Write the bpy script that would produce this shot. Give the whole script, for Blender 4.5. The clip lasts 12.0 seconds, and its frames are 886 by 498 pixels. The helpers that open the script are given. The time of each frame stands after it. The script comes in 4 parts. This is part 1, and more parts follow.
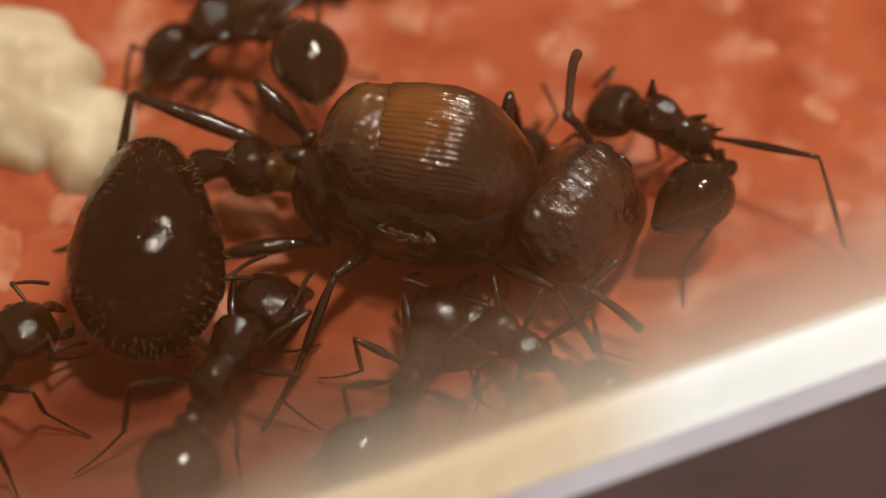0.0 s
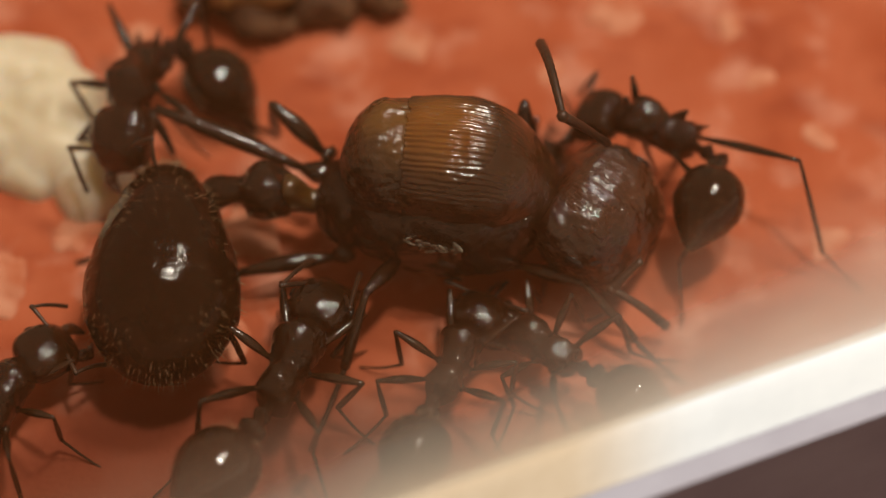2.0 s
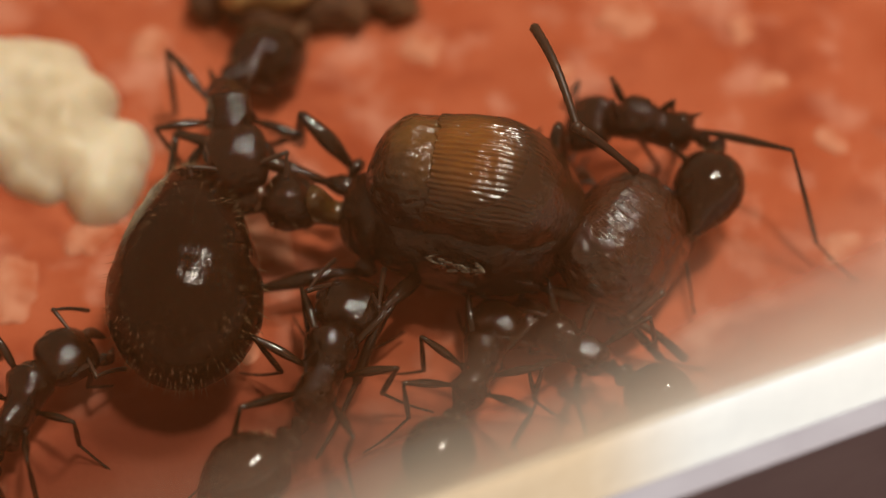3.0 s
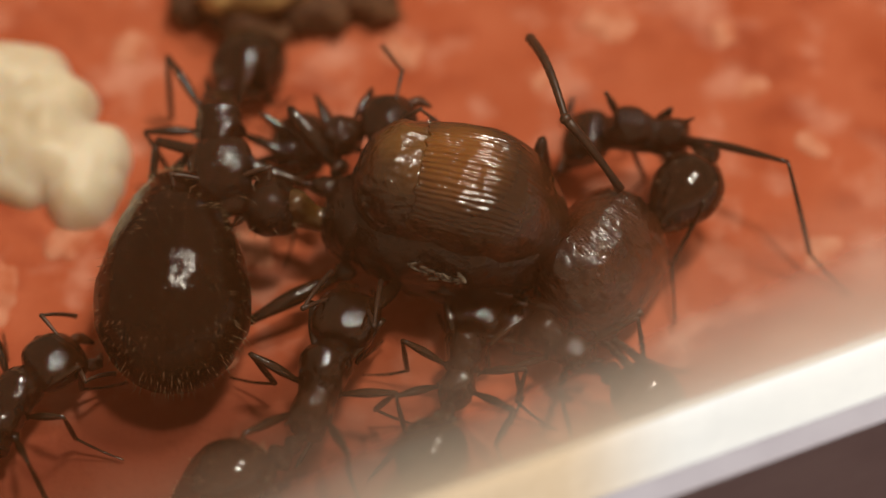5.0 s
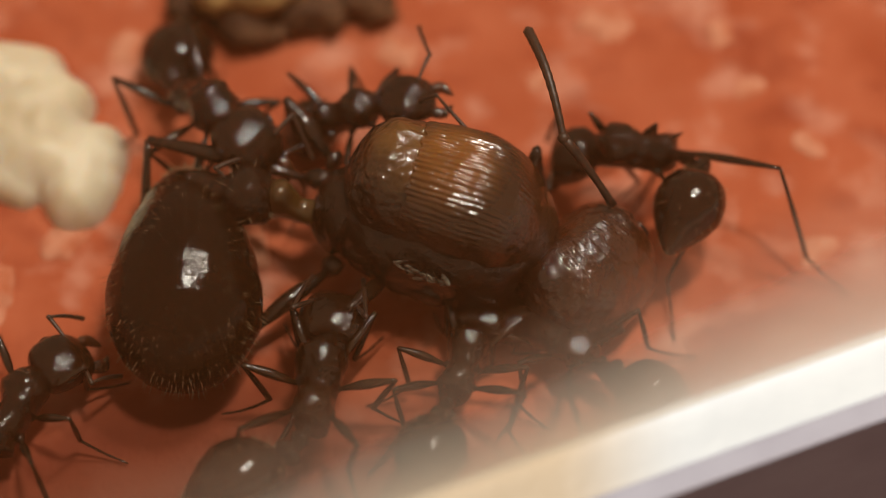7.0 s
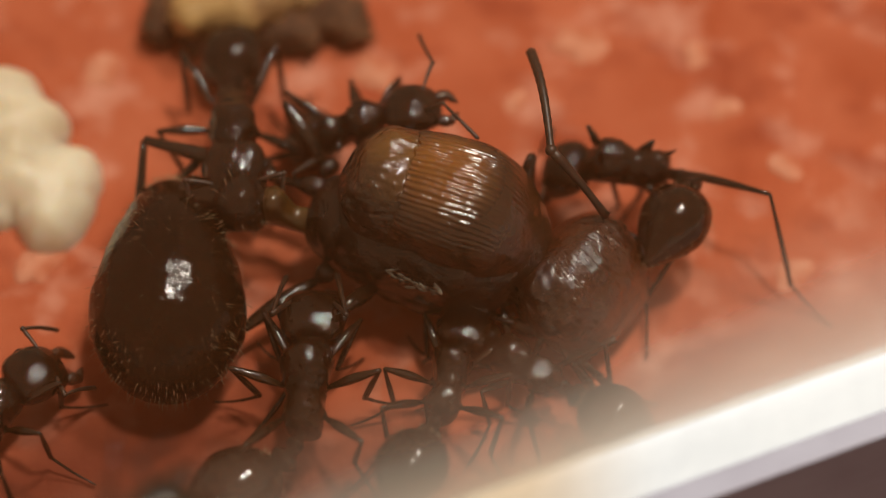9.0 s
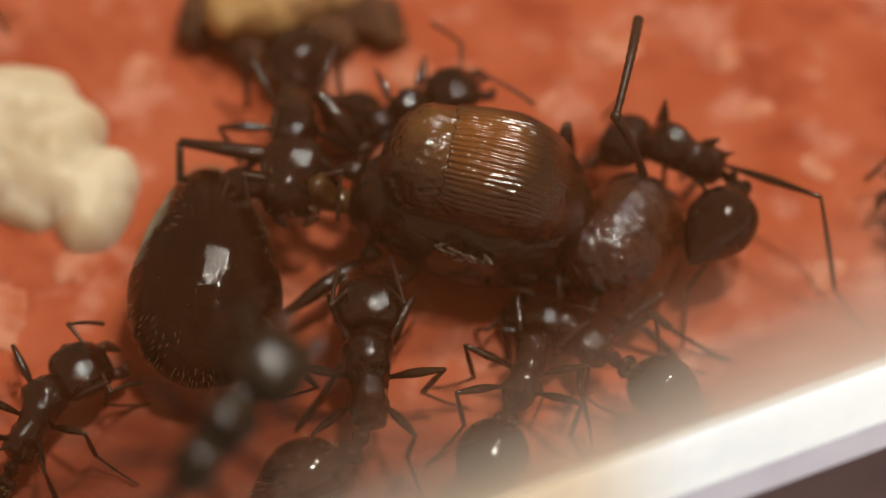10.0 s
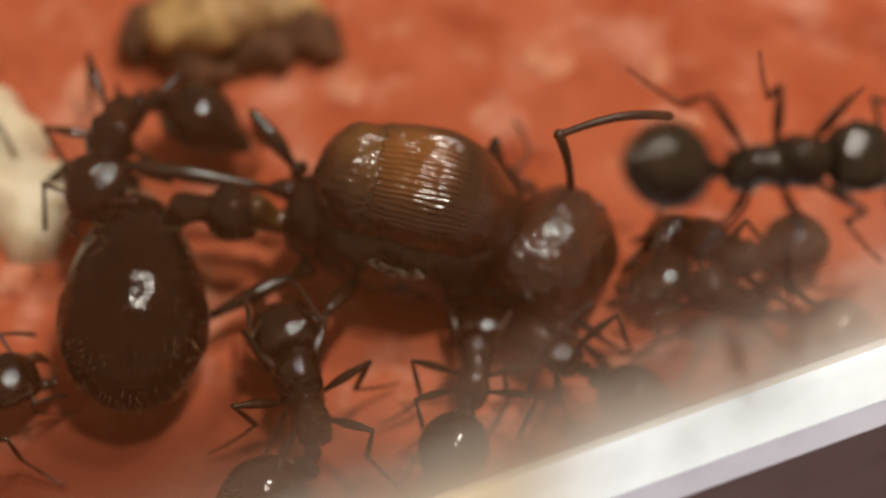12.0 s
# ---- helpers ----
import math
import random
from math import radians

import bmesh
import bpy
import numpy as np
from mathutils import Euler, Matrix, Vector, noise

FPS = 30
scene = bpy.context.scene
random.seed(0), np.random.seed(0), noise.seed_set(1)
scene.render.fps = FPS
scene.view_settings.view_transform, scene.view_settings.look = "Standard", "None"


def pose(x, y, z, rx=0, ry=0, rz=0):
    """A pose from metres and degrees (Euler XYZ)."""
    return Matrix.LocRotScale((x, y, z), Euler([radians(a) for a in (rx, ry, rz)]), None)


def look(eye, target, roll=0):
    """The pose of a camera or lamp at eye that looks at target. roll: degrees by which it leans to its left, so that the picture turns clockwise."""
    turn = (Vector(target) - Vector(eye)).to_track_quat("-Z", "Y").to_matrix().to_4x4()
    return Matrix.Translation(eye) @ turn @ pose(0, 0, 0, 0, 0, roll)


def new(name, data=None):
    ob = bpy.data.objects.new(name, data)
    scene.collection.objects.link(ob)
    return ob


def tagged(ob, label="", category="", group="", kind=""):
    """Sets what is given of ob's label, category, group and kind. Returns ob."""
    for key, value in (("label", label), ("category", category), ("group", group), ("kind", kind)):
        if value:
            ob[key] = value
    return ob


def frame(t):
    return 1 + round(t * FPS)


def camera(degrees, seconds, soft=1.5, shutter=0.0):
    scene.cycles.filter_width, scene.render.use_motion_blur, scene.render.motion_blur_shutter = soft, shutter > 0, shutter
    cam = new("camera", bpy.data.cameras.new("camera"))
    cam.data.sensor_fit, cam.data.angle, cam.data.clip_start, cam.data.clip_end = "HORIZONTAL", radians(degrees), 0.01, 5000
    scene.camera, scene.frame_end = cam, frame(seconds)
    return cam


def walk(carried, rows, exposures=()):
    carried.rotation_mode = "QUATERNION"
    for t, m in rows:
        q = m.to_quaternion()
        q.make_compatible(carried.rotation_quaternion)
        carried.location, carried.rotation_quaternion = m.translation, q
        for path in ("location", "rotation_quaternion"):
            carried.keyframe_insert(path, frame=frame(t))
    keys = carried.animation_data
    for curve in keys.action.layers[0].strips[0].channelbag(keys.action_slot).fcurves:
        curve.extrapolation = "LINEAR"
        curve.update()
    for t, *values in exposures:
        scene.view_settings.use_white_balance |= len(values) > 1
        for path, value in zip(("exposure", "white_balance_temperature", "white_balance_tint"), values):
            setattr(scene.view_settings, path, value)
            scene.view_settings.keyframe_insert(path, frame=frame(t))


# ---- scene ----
MM = 0.001
TILT, DIST = 30.0, 49.3

cam = camera(20, 12.0, soft=1.1)
cam.data.dof.use_dof = True
cam.data.dof.focus_distance = 48.1 * MM
cam.data.dof.aperture_fstop = 39.0


def cam_pose(cx, cy, roll=0.0, near=0.0):
    """The hand-held view: looks at a point 1.5 mm over the nest floor, tilted from the vertical."""
    d = (DIST - near) * MM
    s, c = math.sin(radians(TILT)), math.cos(radians(TILT))
    t = Vector((cx * MM, cy * MM, 1.5 * MM))
    return look(t + Vector((0, -d * s, d * c)), t, roll)


walk(cam, [(t, cam_pose(x, y, 0, n)) for t, x, y, n in (
    (0, -0.374, -0.558, 0.68), (0.5, -0.353, -0.048, 0.46), (1, -0.144, 0.199, 0.23), (1.5, -0.000, 0.000, 0.00), (2, -0.410, 0.077, 0.00), (2.5, -0.698, 0.064, 0.00), (2.7, -0.643, 0.154, 0.00), (4.3, -0.798, 0.192, 0.00), (4.5, -0.599, 0.102, 0.00), (5, -0.255, 0.269, 0.00), (5.5, -0.044, 0.077, 0.00), (6, -0.067, 0.090, 0.00), (6.5, -0.211, 0.294, 0.00), (8.5, 0.200, 0.141, 0.00), (9, 0.331, 0.809, -0.15), (9.5, -0.017, 0.721, -0.30), (10, -0.390, 0.817, -0.57), (10.5, -0.068, 1.031, -0.85), (11, 0.318, 1.116, -0.95), (11.5, 0.787, 1.014, -1.32), (12, 0.997, 1.079, -1.74))],
     [(0, 0, 6500, 10), (4, 0, 6470, 10), (8, 0, 6380, 10), (10, 0.02, 6250, 10), (12, 0.04, 6220, 10)])

# ---- light ----
world = bpy.data.worlds.new("room_light")
scene.world = world
world.use_nodes = True
wn = world.node_tree.nodes
wn["Background"].inputs["Color"].default_value = (1.0, 0.72, 0.45, 1)
wn["Background"].inputs["Strength"].default_value = 0.26
scene.view_settings.exposure = 0.0


def lamp(name, eye, target, size, power, color):
    data = bpy.data.lights.new(name, "AREA")
    data.shape, data.size, data.energy, data.color = "DISK", size * MM, power, color
    ob = new(name, data)
    ob.matrix_world = look(Vector(eye) * MM, Vector(target) * MM)
    return ob


lamp("desk_lamp_light", (32, 15, 186), (0, 0, 1), 18, 0.191, (1.0, 0.895, 0.735))
lamp("second_bulb_light", (60, 62, 165), (0, 0, 1), 26, 0.129, (1.0, 0.895, 0.735))


# ---- materials ----
def material(name, color, rough=0.5, spec=0.5, coat=0.0, sss=0.0, sss_color=None):
    m = bpy.data.materials.new(name)
    m.use_nodes = True
    b = m.node_tree.nodes["Principled BSDF"]
    b.inputs["Base Color"].default_value = (*color, 1)
    b.inputs["Roughness"].default_value = rough
    b.inputs["Specular IOR Level"].default_value = spec
    b.inputs["Coat Weight"].default_value = coat
    b.inputs["Coat Roughness"].default_value = 0.13
    b.inputs["Coat IOR"].default_value = 1.75
    if sss:
        b.inputs["Subsurface Weight"].default_value = sss
        b.inputs["Subsurface Radius"].default_value = sss_color or (0.0006, 0.0003, 0.0001)
        b.inputs["Subsurface Scale"].default_value = 1.0
    return m


def node(m, kind, **values):
    n = m.node_tree.nodes.new(kind)
    for key, value in values.items():
        n.inputs[key].default_value = value
    return n


def link(m, a, b):
    m.node_tree.links.new(a, b)


def coords(m, stretch=(1, 1, 1)):
    tc = m.node_tree.nodes.new("ShaderNodeTexCoord")
    mp = node(m, "ShaderNodeMapping", Scale=stretch)
    link(m, tc.outputs["Object"], mp.inputs["Vector"])
    return mp.outputs["Vector"]


def mottle(m, a, b, scale, detail=4.0, stretch=(1, 1, 1), low=0.35, high=0.65):
    """Two colours mixed by noise, into the base colour. Returns the mix node."""
    n = node(m, "ShaderNodeTexNoise", Scale=scale, Detail=detail)
    link(m, coords(m, stretch), n.inputs["Vector"])
    r = node(m, "ShaderNodeMapRange")
    r.inputs["From Min"].default_value, r.inputs["From Max"].default_value = low, high
    link(m, n.outputs["Fac"], r.inputs["Value"])
    x = m.node_tree.nodes.new("ShaderNodeMix")
    x.data_type = "RGBA"
    x.inputs[6].default_value, x.inputs[7].default_value = (*a, 1), (*b, 1)
    link(m, r.outputs["Result"], x.inputs["Factor"])
    link(m, x.outputs[2], m.node_tree.nodes["Principled BSDF"].inputs["Base Color"])
    return x


def bump(m, layers, into="Normal"):
    """Relief from (scale, height in mm, stretch, kind) layers, of the whole surface or of its clear coat alone."""
    last = None
    for scale, height, stretch, kind in layers:
        if kind == "ridges":
            n = node(m, "ShaderNodeTexWave", Scale=scale, Distortion=3.5, Detail=3.0)
            n.inputs["Detail Scale"].default_value = 1.2
            n.bands_direction = "Y"
            out = n.outputs["Fac"]
        else:
            n = node(m, "ShaderNodeTexNoise", Scale=scale, Detail=3.0)
            out = n.outputs["Fac"]
        link(m, coords(m, stretch), n.inputs["Vector"])
        bp = node(m, "ShaderNodeBump", Distance=height * MM)
        link(m, out, bp.inputs["Height"])
        if last:
            link(m, last, bp.inputs["Normal"])
        last = bp.outputs["Normal"]
    link(m, last, m.node_tree.nodes["Principled BSDF"].inputs[into])


def plaster_material():
    m = material("red_plaster", (0.5, 0.12, 0.06), 0.85, 0.25)
    x = mottle(m, (0.378, 0.078, 0.028), (0.47, 0.123, 0.057), 420, 5.0)
    spots = node(m, "ShaderNodeTexNoise", Scale=620, Detail=4.0)
    link(m, coords(m), spots.inputs["Vector"])
    r = node(m, "ShaderNodeMapRange")
    r.inputs["From Min"].default_value, r.inputs["From Max"].default_value = 0.52, 0.80
    link(m, spots.outputs["Fac"], r.inputs["Value"])
    y = m.node_tree.nodes.new("ShaderNodeMix")
    y.data_type = "RGBA"
    y.inputs[7].default_value = (0.66, 0.33, 0.24, 1)
    link(m, x.outputs[2], y.inputs[6])
    link(m, r.outputs["Result"], y.inputs["Factor"])
    stain = node(m, "ShaderNodeTexNoise", Scale=520, Detail=3.0)
    link(m, coords(m, (1, 1.4, 1)), stain.inputs["Vector"])
    r2 = node(m, "ShaderNodeMapRange")
    r2.inputs["From Min"].default_value, r2.inputs["From Max"].default_value = 0.52, 0.68
    r2.inputs["To Max"].default_value = 0.7
    link(m, stain.outputs["Fac"], r2.inputs["Value"])
    z = m.node_tree.nodes.new("ShaderNodeMix")
    z.data_type = "RGBA"
    z.inputs[7].default_value = (0.27, 0.045, 0.016, 1)
    link(m, y.outputs[2], z.inputs[6])
    link(m, r2.outputs["Result"], z.inputs["Factor"])
    # painted shade: the plaster is darkened round and below the queen's gaster
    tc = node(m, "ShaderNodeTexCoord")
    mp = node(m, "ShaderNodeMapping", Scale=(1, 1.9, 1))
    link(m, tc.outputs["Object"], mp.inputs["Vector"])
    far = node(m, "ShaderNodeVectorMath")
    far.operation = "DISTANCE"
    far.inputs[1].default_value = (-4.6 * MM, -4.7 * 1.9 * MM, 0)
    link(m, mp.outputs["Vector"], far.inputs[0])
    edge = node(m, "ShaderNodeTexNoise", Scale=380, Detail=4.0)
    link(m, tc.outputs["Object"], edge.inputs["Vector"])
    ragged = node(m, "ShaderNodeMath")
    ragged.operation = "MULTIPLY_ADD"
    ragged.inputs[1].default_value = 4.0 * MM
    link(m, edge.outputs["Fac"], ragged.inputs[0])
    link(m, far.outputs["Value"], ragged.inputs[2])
    painted_amount = node(m, "ShaderNodeMapRange")
    painted_amount.interpolation_type = "SMOOTHSTEP"
    painted_amount.inputs["From Min"].default_value, painted_amount.inputs["From Max"].default_value = 10.5 * MM, 5.0 * MM
    painted_amount.inputs["To Max"].default_value = 0.92
    link(m, ragged.outputs[0], painted_amount.inputs["Value"])
    shade_mix = m.node_tree.nodes.new("ShaderNodeMix")
    shade_mix.data_type = "RGBA"
    shade_mix.inputs[7].default_value = (0.13, 0.025, 0.010, 1)
    link(m, z.outputs[2], shade_mix.inputs[6])
    link(m, painted_amount.outputs["Result"], shade_mix.inputs["Factor"])
    link(m, shade_mix.outputs[2], m.node_tree.nodes["Principled BSDF"].inputs["Base Color"])
    bump(m, [(1500, 0.05, (1, 1, 1), "noise"), (6000, 0.012, (1, 1, 1), "noise")])
    return m


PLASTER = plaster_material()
GRAIN = material("pale_pink_plaster_grain", (0.6, 0.32, 0.22), 0.8, 0.25)
mottle(GRAIN, (0.60, 0.27, 0.17), (0.46, 0.13, 0.06), 1500, 5.0)
bump(GRAIN, [(2500, 0.05, (1, 1, 1), "noise")])
CUTICLE = material("black_cuticle", (0.016, 0.009, 0.005), 0.1, 0.55)
mottle(CUTICLE, (0.008, 0.0034, 0.0014), (0.019, 0.0070, 0.0024), 2000)
bump(CUTICLE, [(2300, 0.075, (1, 1, 1), "noise"), (6000, 0.045, (1, 1, 1), "noise")])
GLOSSY = material("glossy_black_cuticle", (0.014, 0.008, 0.005), 0.1, 0.5)
mottle(GLOSSY, (0.008, 0.0036, 0.0014), (0.018, 0.0070, 0.0024), 1500)
bump(GLOSSY, [(3500, 0.012, (1, 1, 1), "noise"), (11000, 0.004, (1, 1, 1), "noise")])
LEGS = material("dark_brown_leg_cuticle", (0.02, 0.009, 0.005), 0.13, 0.7)
mottle(LEGS, (0.010, 0.0045, 0.0018), (0.024, 0.010, 0.004), 2500)
bump(LEGS, [(4000, 0.03, (1, 1, 1), "noise"), (9000, 0.012, (1, 1, 1), "noise")])
# lighter cuticle for the climber: the veil of haze is put into its colour
VEILED = material("veiled_dark_brown_cuticle", (0.03, 0.02, 0.012), 0.16, 0.5)
mottle(VEILED, (0.022, 0.013, 0.007), (0.040, 0.024, 0.013), 1500)
bump(VEILED, [(2600, 0.05, (1, 1, 1), "noise"), (7000, 0.03, (1, 1, 1), "noise")])
FEELER = material("brown_antenna_cuticle", (0.05, 0.025, 0.015), 0.45, 0.5)
mottle(FEELER, (0.018, 0.008, 0.004), (0.045, 0.021, 0.010), 4000)
EYE = material("black_eye", (0.01, 0.008, 0.007), 0.15, 0.6)
AMBER = material("amber_scutum_cuticle", (0.12, 0.035, 0.008), 0.5, 0.06, coat=1.0, sss=0.25, sss_color=(0.0007, 0.0003, 0.0001))
amber_mix = mottle(AMBER, (0.225, 0.080, 0.008), (0.125, 0.044, 0.0045), 500, 3.0)


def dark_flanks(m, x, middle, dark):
    """Dark pigment round an amber patch mid-back, with the falloff of light painted in."""
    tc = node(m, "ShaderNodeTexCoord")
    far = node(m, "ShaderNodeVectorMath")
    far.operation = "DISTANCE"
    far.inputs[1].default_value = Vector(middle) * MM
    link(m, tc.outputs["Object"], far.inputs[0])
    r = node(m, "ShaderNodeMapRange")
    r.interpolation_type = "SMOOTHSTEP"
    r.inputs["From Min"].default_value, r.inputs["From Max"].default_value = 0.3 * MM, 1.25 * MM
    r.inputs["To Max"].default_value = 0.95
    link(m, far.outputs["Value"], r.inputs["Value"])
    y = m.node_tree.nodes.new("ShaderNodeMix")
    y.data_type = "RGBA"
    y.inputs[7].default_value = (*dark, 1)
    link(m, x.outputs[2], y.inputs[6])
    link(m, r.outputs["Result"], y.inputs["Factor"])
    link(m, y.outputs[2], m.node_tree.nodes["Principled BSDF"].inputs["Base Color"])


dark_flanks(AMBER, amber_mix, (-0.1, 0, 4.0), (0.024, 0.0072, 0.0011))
AMBER.node_tree.nodes["Principled BSDF"].inputs["Coat Roughness"].default_value = 0.17
bump(AMBER, [(2500, 0.05, (1.3, 1, 1), "noise"), (9000, 0.014, (0.6, 1, 1), "noise")], "Coat Normal")
KNOBBLY = material("rugged_amber_brown_cuticle", (0.06, 0.02, 0.004), 0.5, 0.1, coat=1.0)
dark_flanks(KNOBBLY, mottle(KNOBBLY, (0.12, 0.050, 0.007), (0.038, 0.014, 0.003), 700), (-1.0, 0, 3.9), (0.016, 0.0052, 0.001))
KNOBBLY.node_tree.nodes["Principled BSDF"].inputs["Coat Roughness"].default_value = 0.12
bump(KNOBBLY, [(2000, 0.07, (1, 1, 1), "noise"), (6000, 0.06, (1, 1, 1), "noise")], "Coat Normal")
RUSTY = material("rusty_brown_cuticle", (0.06, 0.018, 0.007), 0.5, 0.15, coat=1.0)
mottle(RUSTY, (0.060, 0.0145, 0.002), (0.020, 0.0058, 0.0013), 600)
RUSTY.node_tree.nodes["Principled BSDF"].inputs["Coat Roughness"].default_value = 0.1
bump(RUSTY, [(2400, 0.06, (1.2, 1, 1), "noise"), (6500, 0.055, (1, 1, 1), "noise")], "Coat Normal")
WAIST = material("olive_amber_cuticle", (0.08, 0.04, 0.008), 0.3, 0.3, coat=0.6, sss=0.2, sss_color=(0.0004, 0.0002, 0.0001))
mottle(WAIST, (0.062, 0.029, 0.005), (0.030, 0.011, 0.003), 900)
bump(WAIST, [(2200, 0.06, (1, 1, 1), "noise"), (7000, 0.02, (1, 1, 1), "noise")])
QGASTER = material("hairy_dark_gaster_cuticle", (0.02, 0.010, 0.006), 0.12, 0.24)
mottle(QGASTER, (0.0065, 0.0026, 0.0009), (0.015, 0.0056, 0.0016), 600)
bump(QGASTER, [(1800, 0.018, (1, 1, 1), "noise"), (6500, 0.018, (1, 1, 1), "noise")])
HAIR = material("golden_hair", (0.3, 0.21, 0.12), 0.3, 0.5)
mottle(HAIR, (0.36, 0.26, 0.15), (0.16, 0.10, 0.055), 2000)
DARK_HAIR = material("dark_brown_hair", (0.06, 0.035, 0.018), 0.3, 0.5)
mottle(DARK_HAIR, (0.24, 0.17, 0.09), (0.022, 0.012, 0.006), 700, 2.0, low=0.48, high=0.7)
SCAR = material("pale_wing_stub", (0.3, 0.28, 0.24), 0.12, 0.9)
mottle(SCAR, (0.20, 0.19, 0.15), (0.02, 0.012, 0.006), 4000, 4.0)
bump(SCAR, [(6000, 0.12, (1, 1, 1), "noise")])
BROOD = material("cream_larva_skin", (0.72, 0.58, 0.37), 0.45, 0.4, sss=0.85, sss_color=(0.0013, 0.001, 0.0007))
mottle(BROOD, (0.70, 0.64, 0.50), (0.58, 0.50, 0.35), 700)
bump(BROOD, [(700, 0.05, (1, 1, 1), "noise"), (3000, 0.015, (1, 1, 1), "noise")])
SEED = material("tan_seed_husk", (0.3, 0.17, 0.06), 0.55, 0.4)
mottle(SEED, (0.46, 0.29, 0.11), (0.22, 0.12, 0.05), 900)
bump(SEED, [(2500, 0.04, (0.3, 1, 1), "noise")])
DEBRIS = material("dark_brown_debris", (0.06, 0.03, 0.015), 0.8, 0.3)
mottle(DEBRIS, (0.05, 0.022, 0.010), (0.12, 0.055, 0.025), 1500)
bump(DEBRIS, [(3000, 0.08, (1, 1, 1), "noise")])
RIM = material("white_plastic_rim", (0.8, 0.8, 0.8), 0.4, 0.5)
rim_mix = mottle(RIM, (0.74, 0.83, 0.97), (0.70, 0.79, 0.93), 300)


def painted_reflection(m, x):
    """A warm cream reflection is put into the plastic's colour towards one end."""
    tc = node(m, "ShaderNodeTexCoord")
    sep = node(m, "ShaderNodeSeparateXYZ")
    link(m, tc.outputs["Object"], sep.inputs[0])
    r = node(m, "ShaderNodeMapRange")
    r.interpolation_type = "SMOOTHSTEP"
    r.inputs["From Min"].default_value, r.inputs["From Max"].default_value = 4.4 * MM, 1.6 * MM
    link(m, sep.outputs["X"], r.inputs["Value"])
    y = m.node_tree.nodes.new("ShaderNodeMix")
    y.data_type = "RGBA"
    y.inputs[7].default_value = (0.56, 0.47, 0.36, 1)
    link(m, x.outputs[2], y.inputs[6])
    link(m, r.outputs["Result"], y.inputs["Factor"])
    link(m, y.outputs[2], m.node_tree.nodes["Principled BSDF"].inputs["Base Color"])


painted_reflection(RIM, rim_mix)
bump(RIM, [(1200, 0.03, (1, 1, 1), "noise")])
EDGE = material("lavender_plastic_edge", (0.5, 0.45, 0.5), 0.4, 0.5)
mottle(EDGE, (0.40, 0.41, 0.55), (0.33, 0.33, 0.46), 500)
TABLE = material("dark_plum_tabletop", (0.06, 0.03, 0.03), 0.7, 0.3)
mottle(TABLE, (0.21, 0.095, 0.085), (0.15, 0.065, 0.06), 160)


# ---- mesh helpers ----
def mesh_from(name, verts, faces):
    me = bpy.data.meshes.new(name)
    me.from_pydata([Vector(v) * MM for v in verts], [], faces)
    me.polygons.foreach_set("use_smooth", [True] * len(me.polygons))
    me.update()
    return me


def mpose(x, y, z, rx=0, ry=0, rz=0):
    return pose(x * MM, y * MM, z * MM, rx, ry, rz)


def part(name, geometry, mat, parent, m=None, label=""):
    """One mesh object under a thing or under a part; the geometry is (verts, faces) in millimetres."""
    me = mesh_from(name, *geometry)
    me.materials.append(mat)
    ob = new(name, me)
    ob.parent = parent
    if m is not None:
        ob.matrix_basis = m
    return tagged(ob, label)


def smooth_rows(stations, n):
    """Catmull-Rom between the stations, as n rows."""
    a = np.array(stations, float)
    p = np.vstack([2 * a[0] - a[1], a, 2 * a[-1] - a[-2]])
    out = []
    for u in np.linspace(0, len(a) - 1, n):
        i = min(int(u), len(a) - 2)
        f = u - i
        p0, p1, p2, p3 = p[i], p[i + 1], p[i + 2], p[i + 3]
        out.append(0.5 * (2 * p1 + (p2 - p0) * f + (2 * p0 - 5 * p1 + 4 * p2 - p3) * f * f + (3 * p1 - p0 - 3 * p2 + p3) * f ** 3))
    return np.array(out)


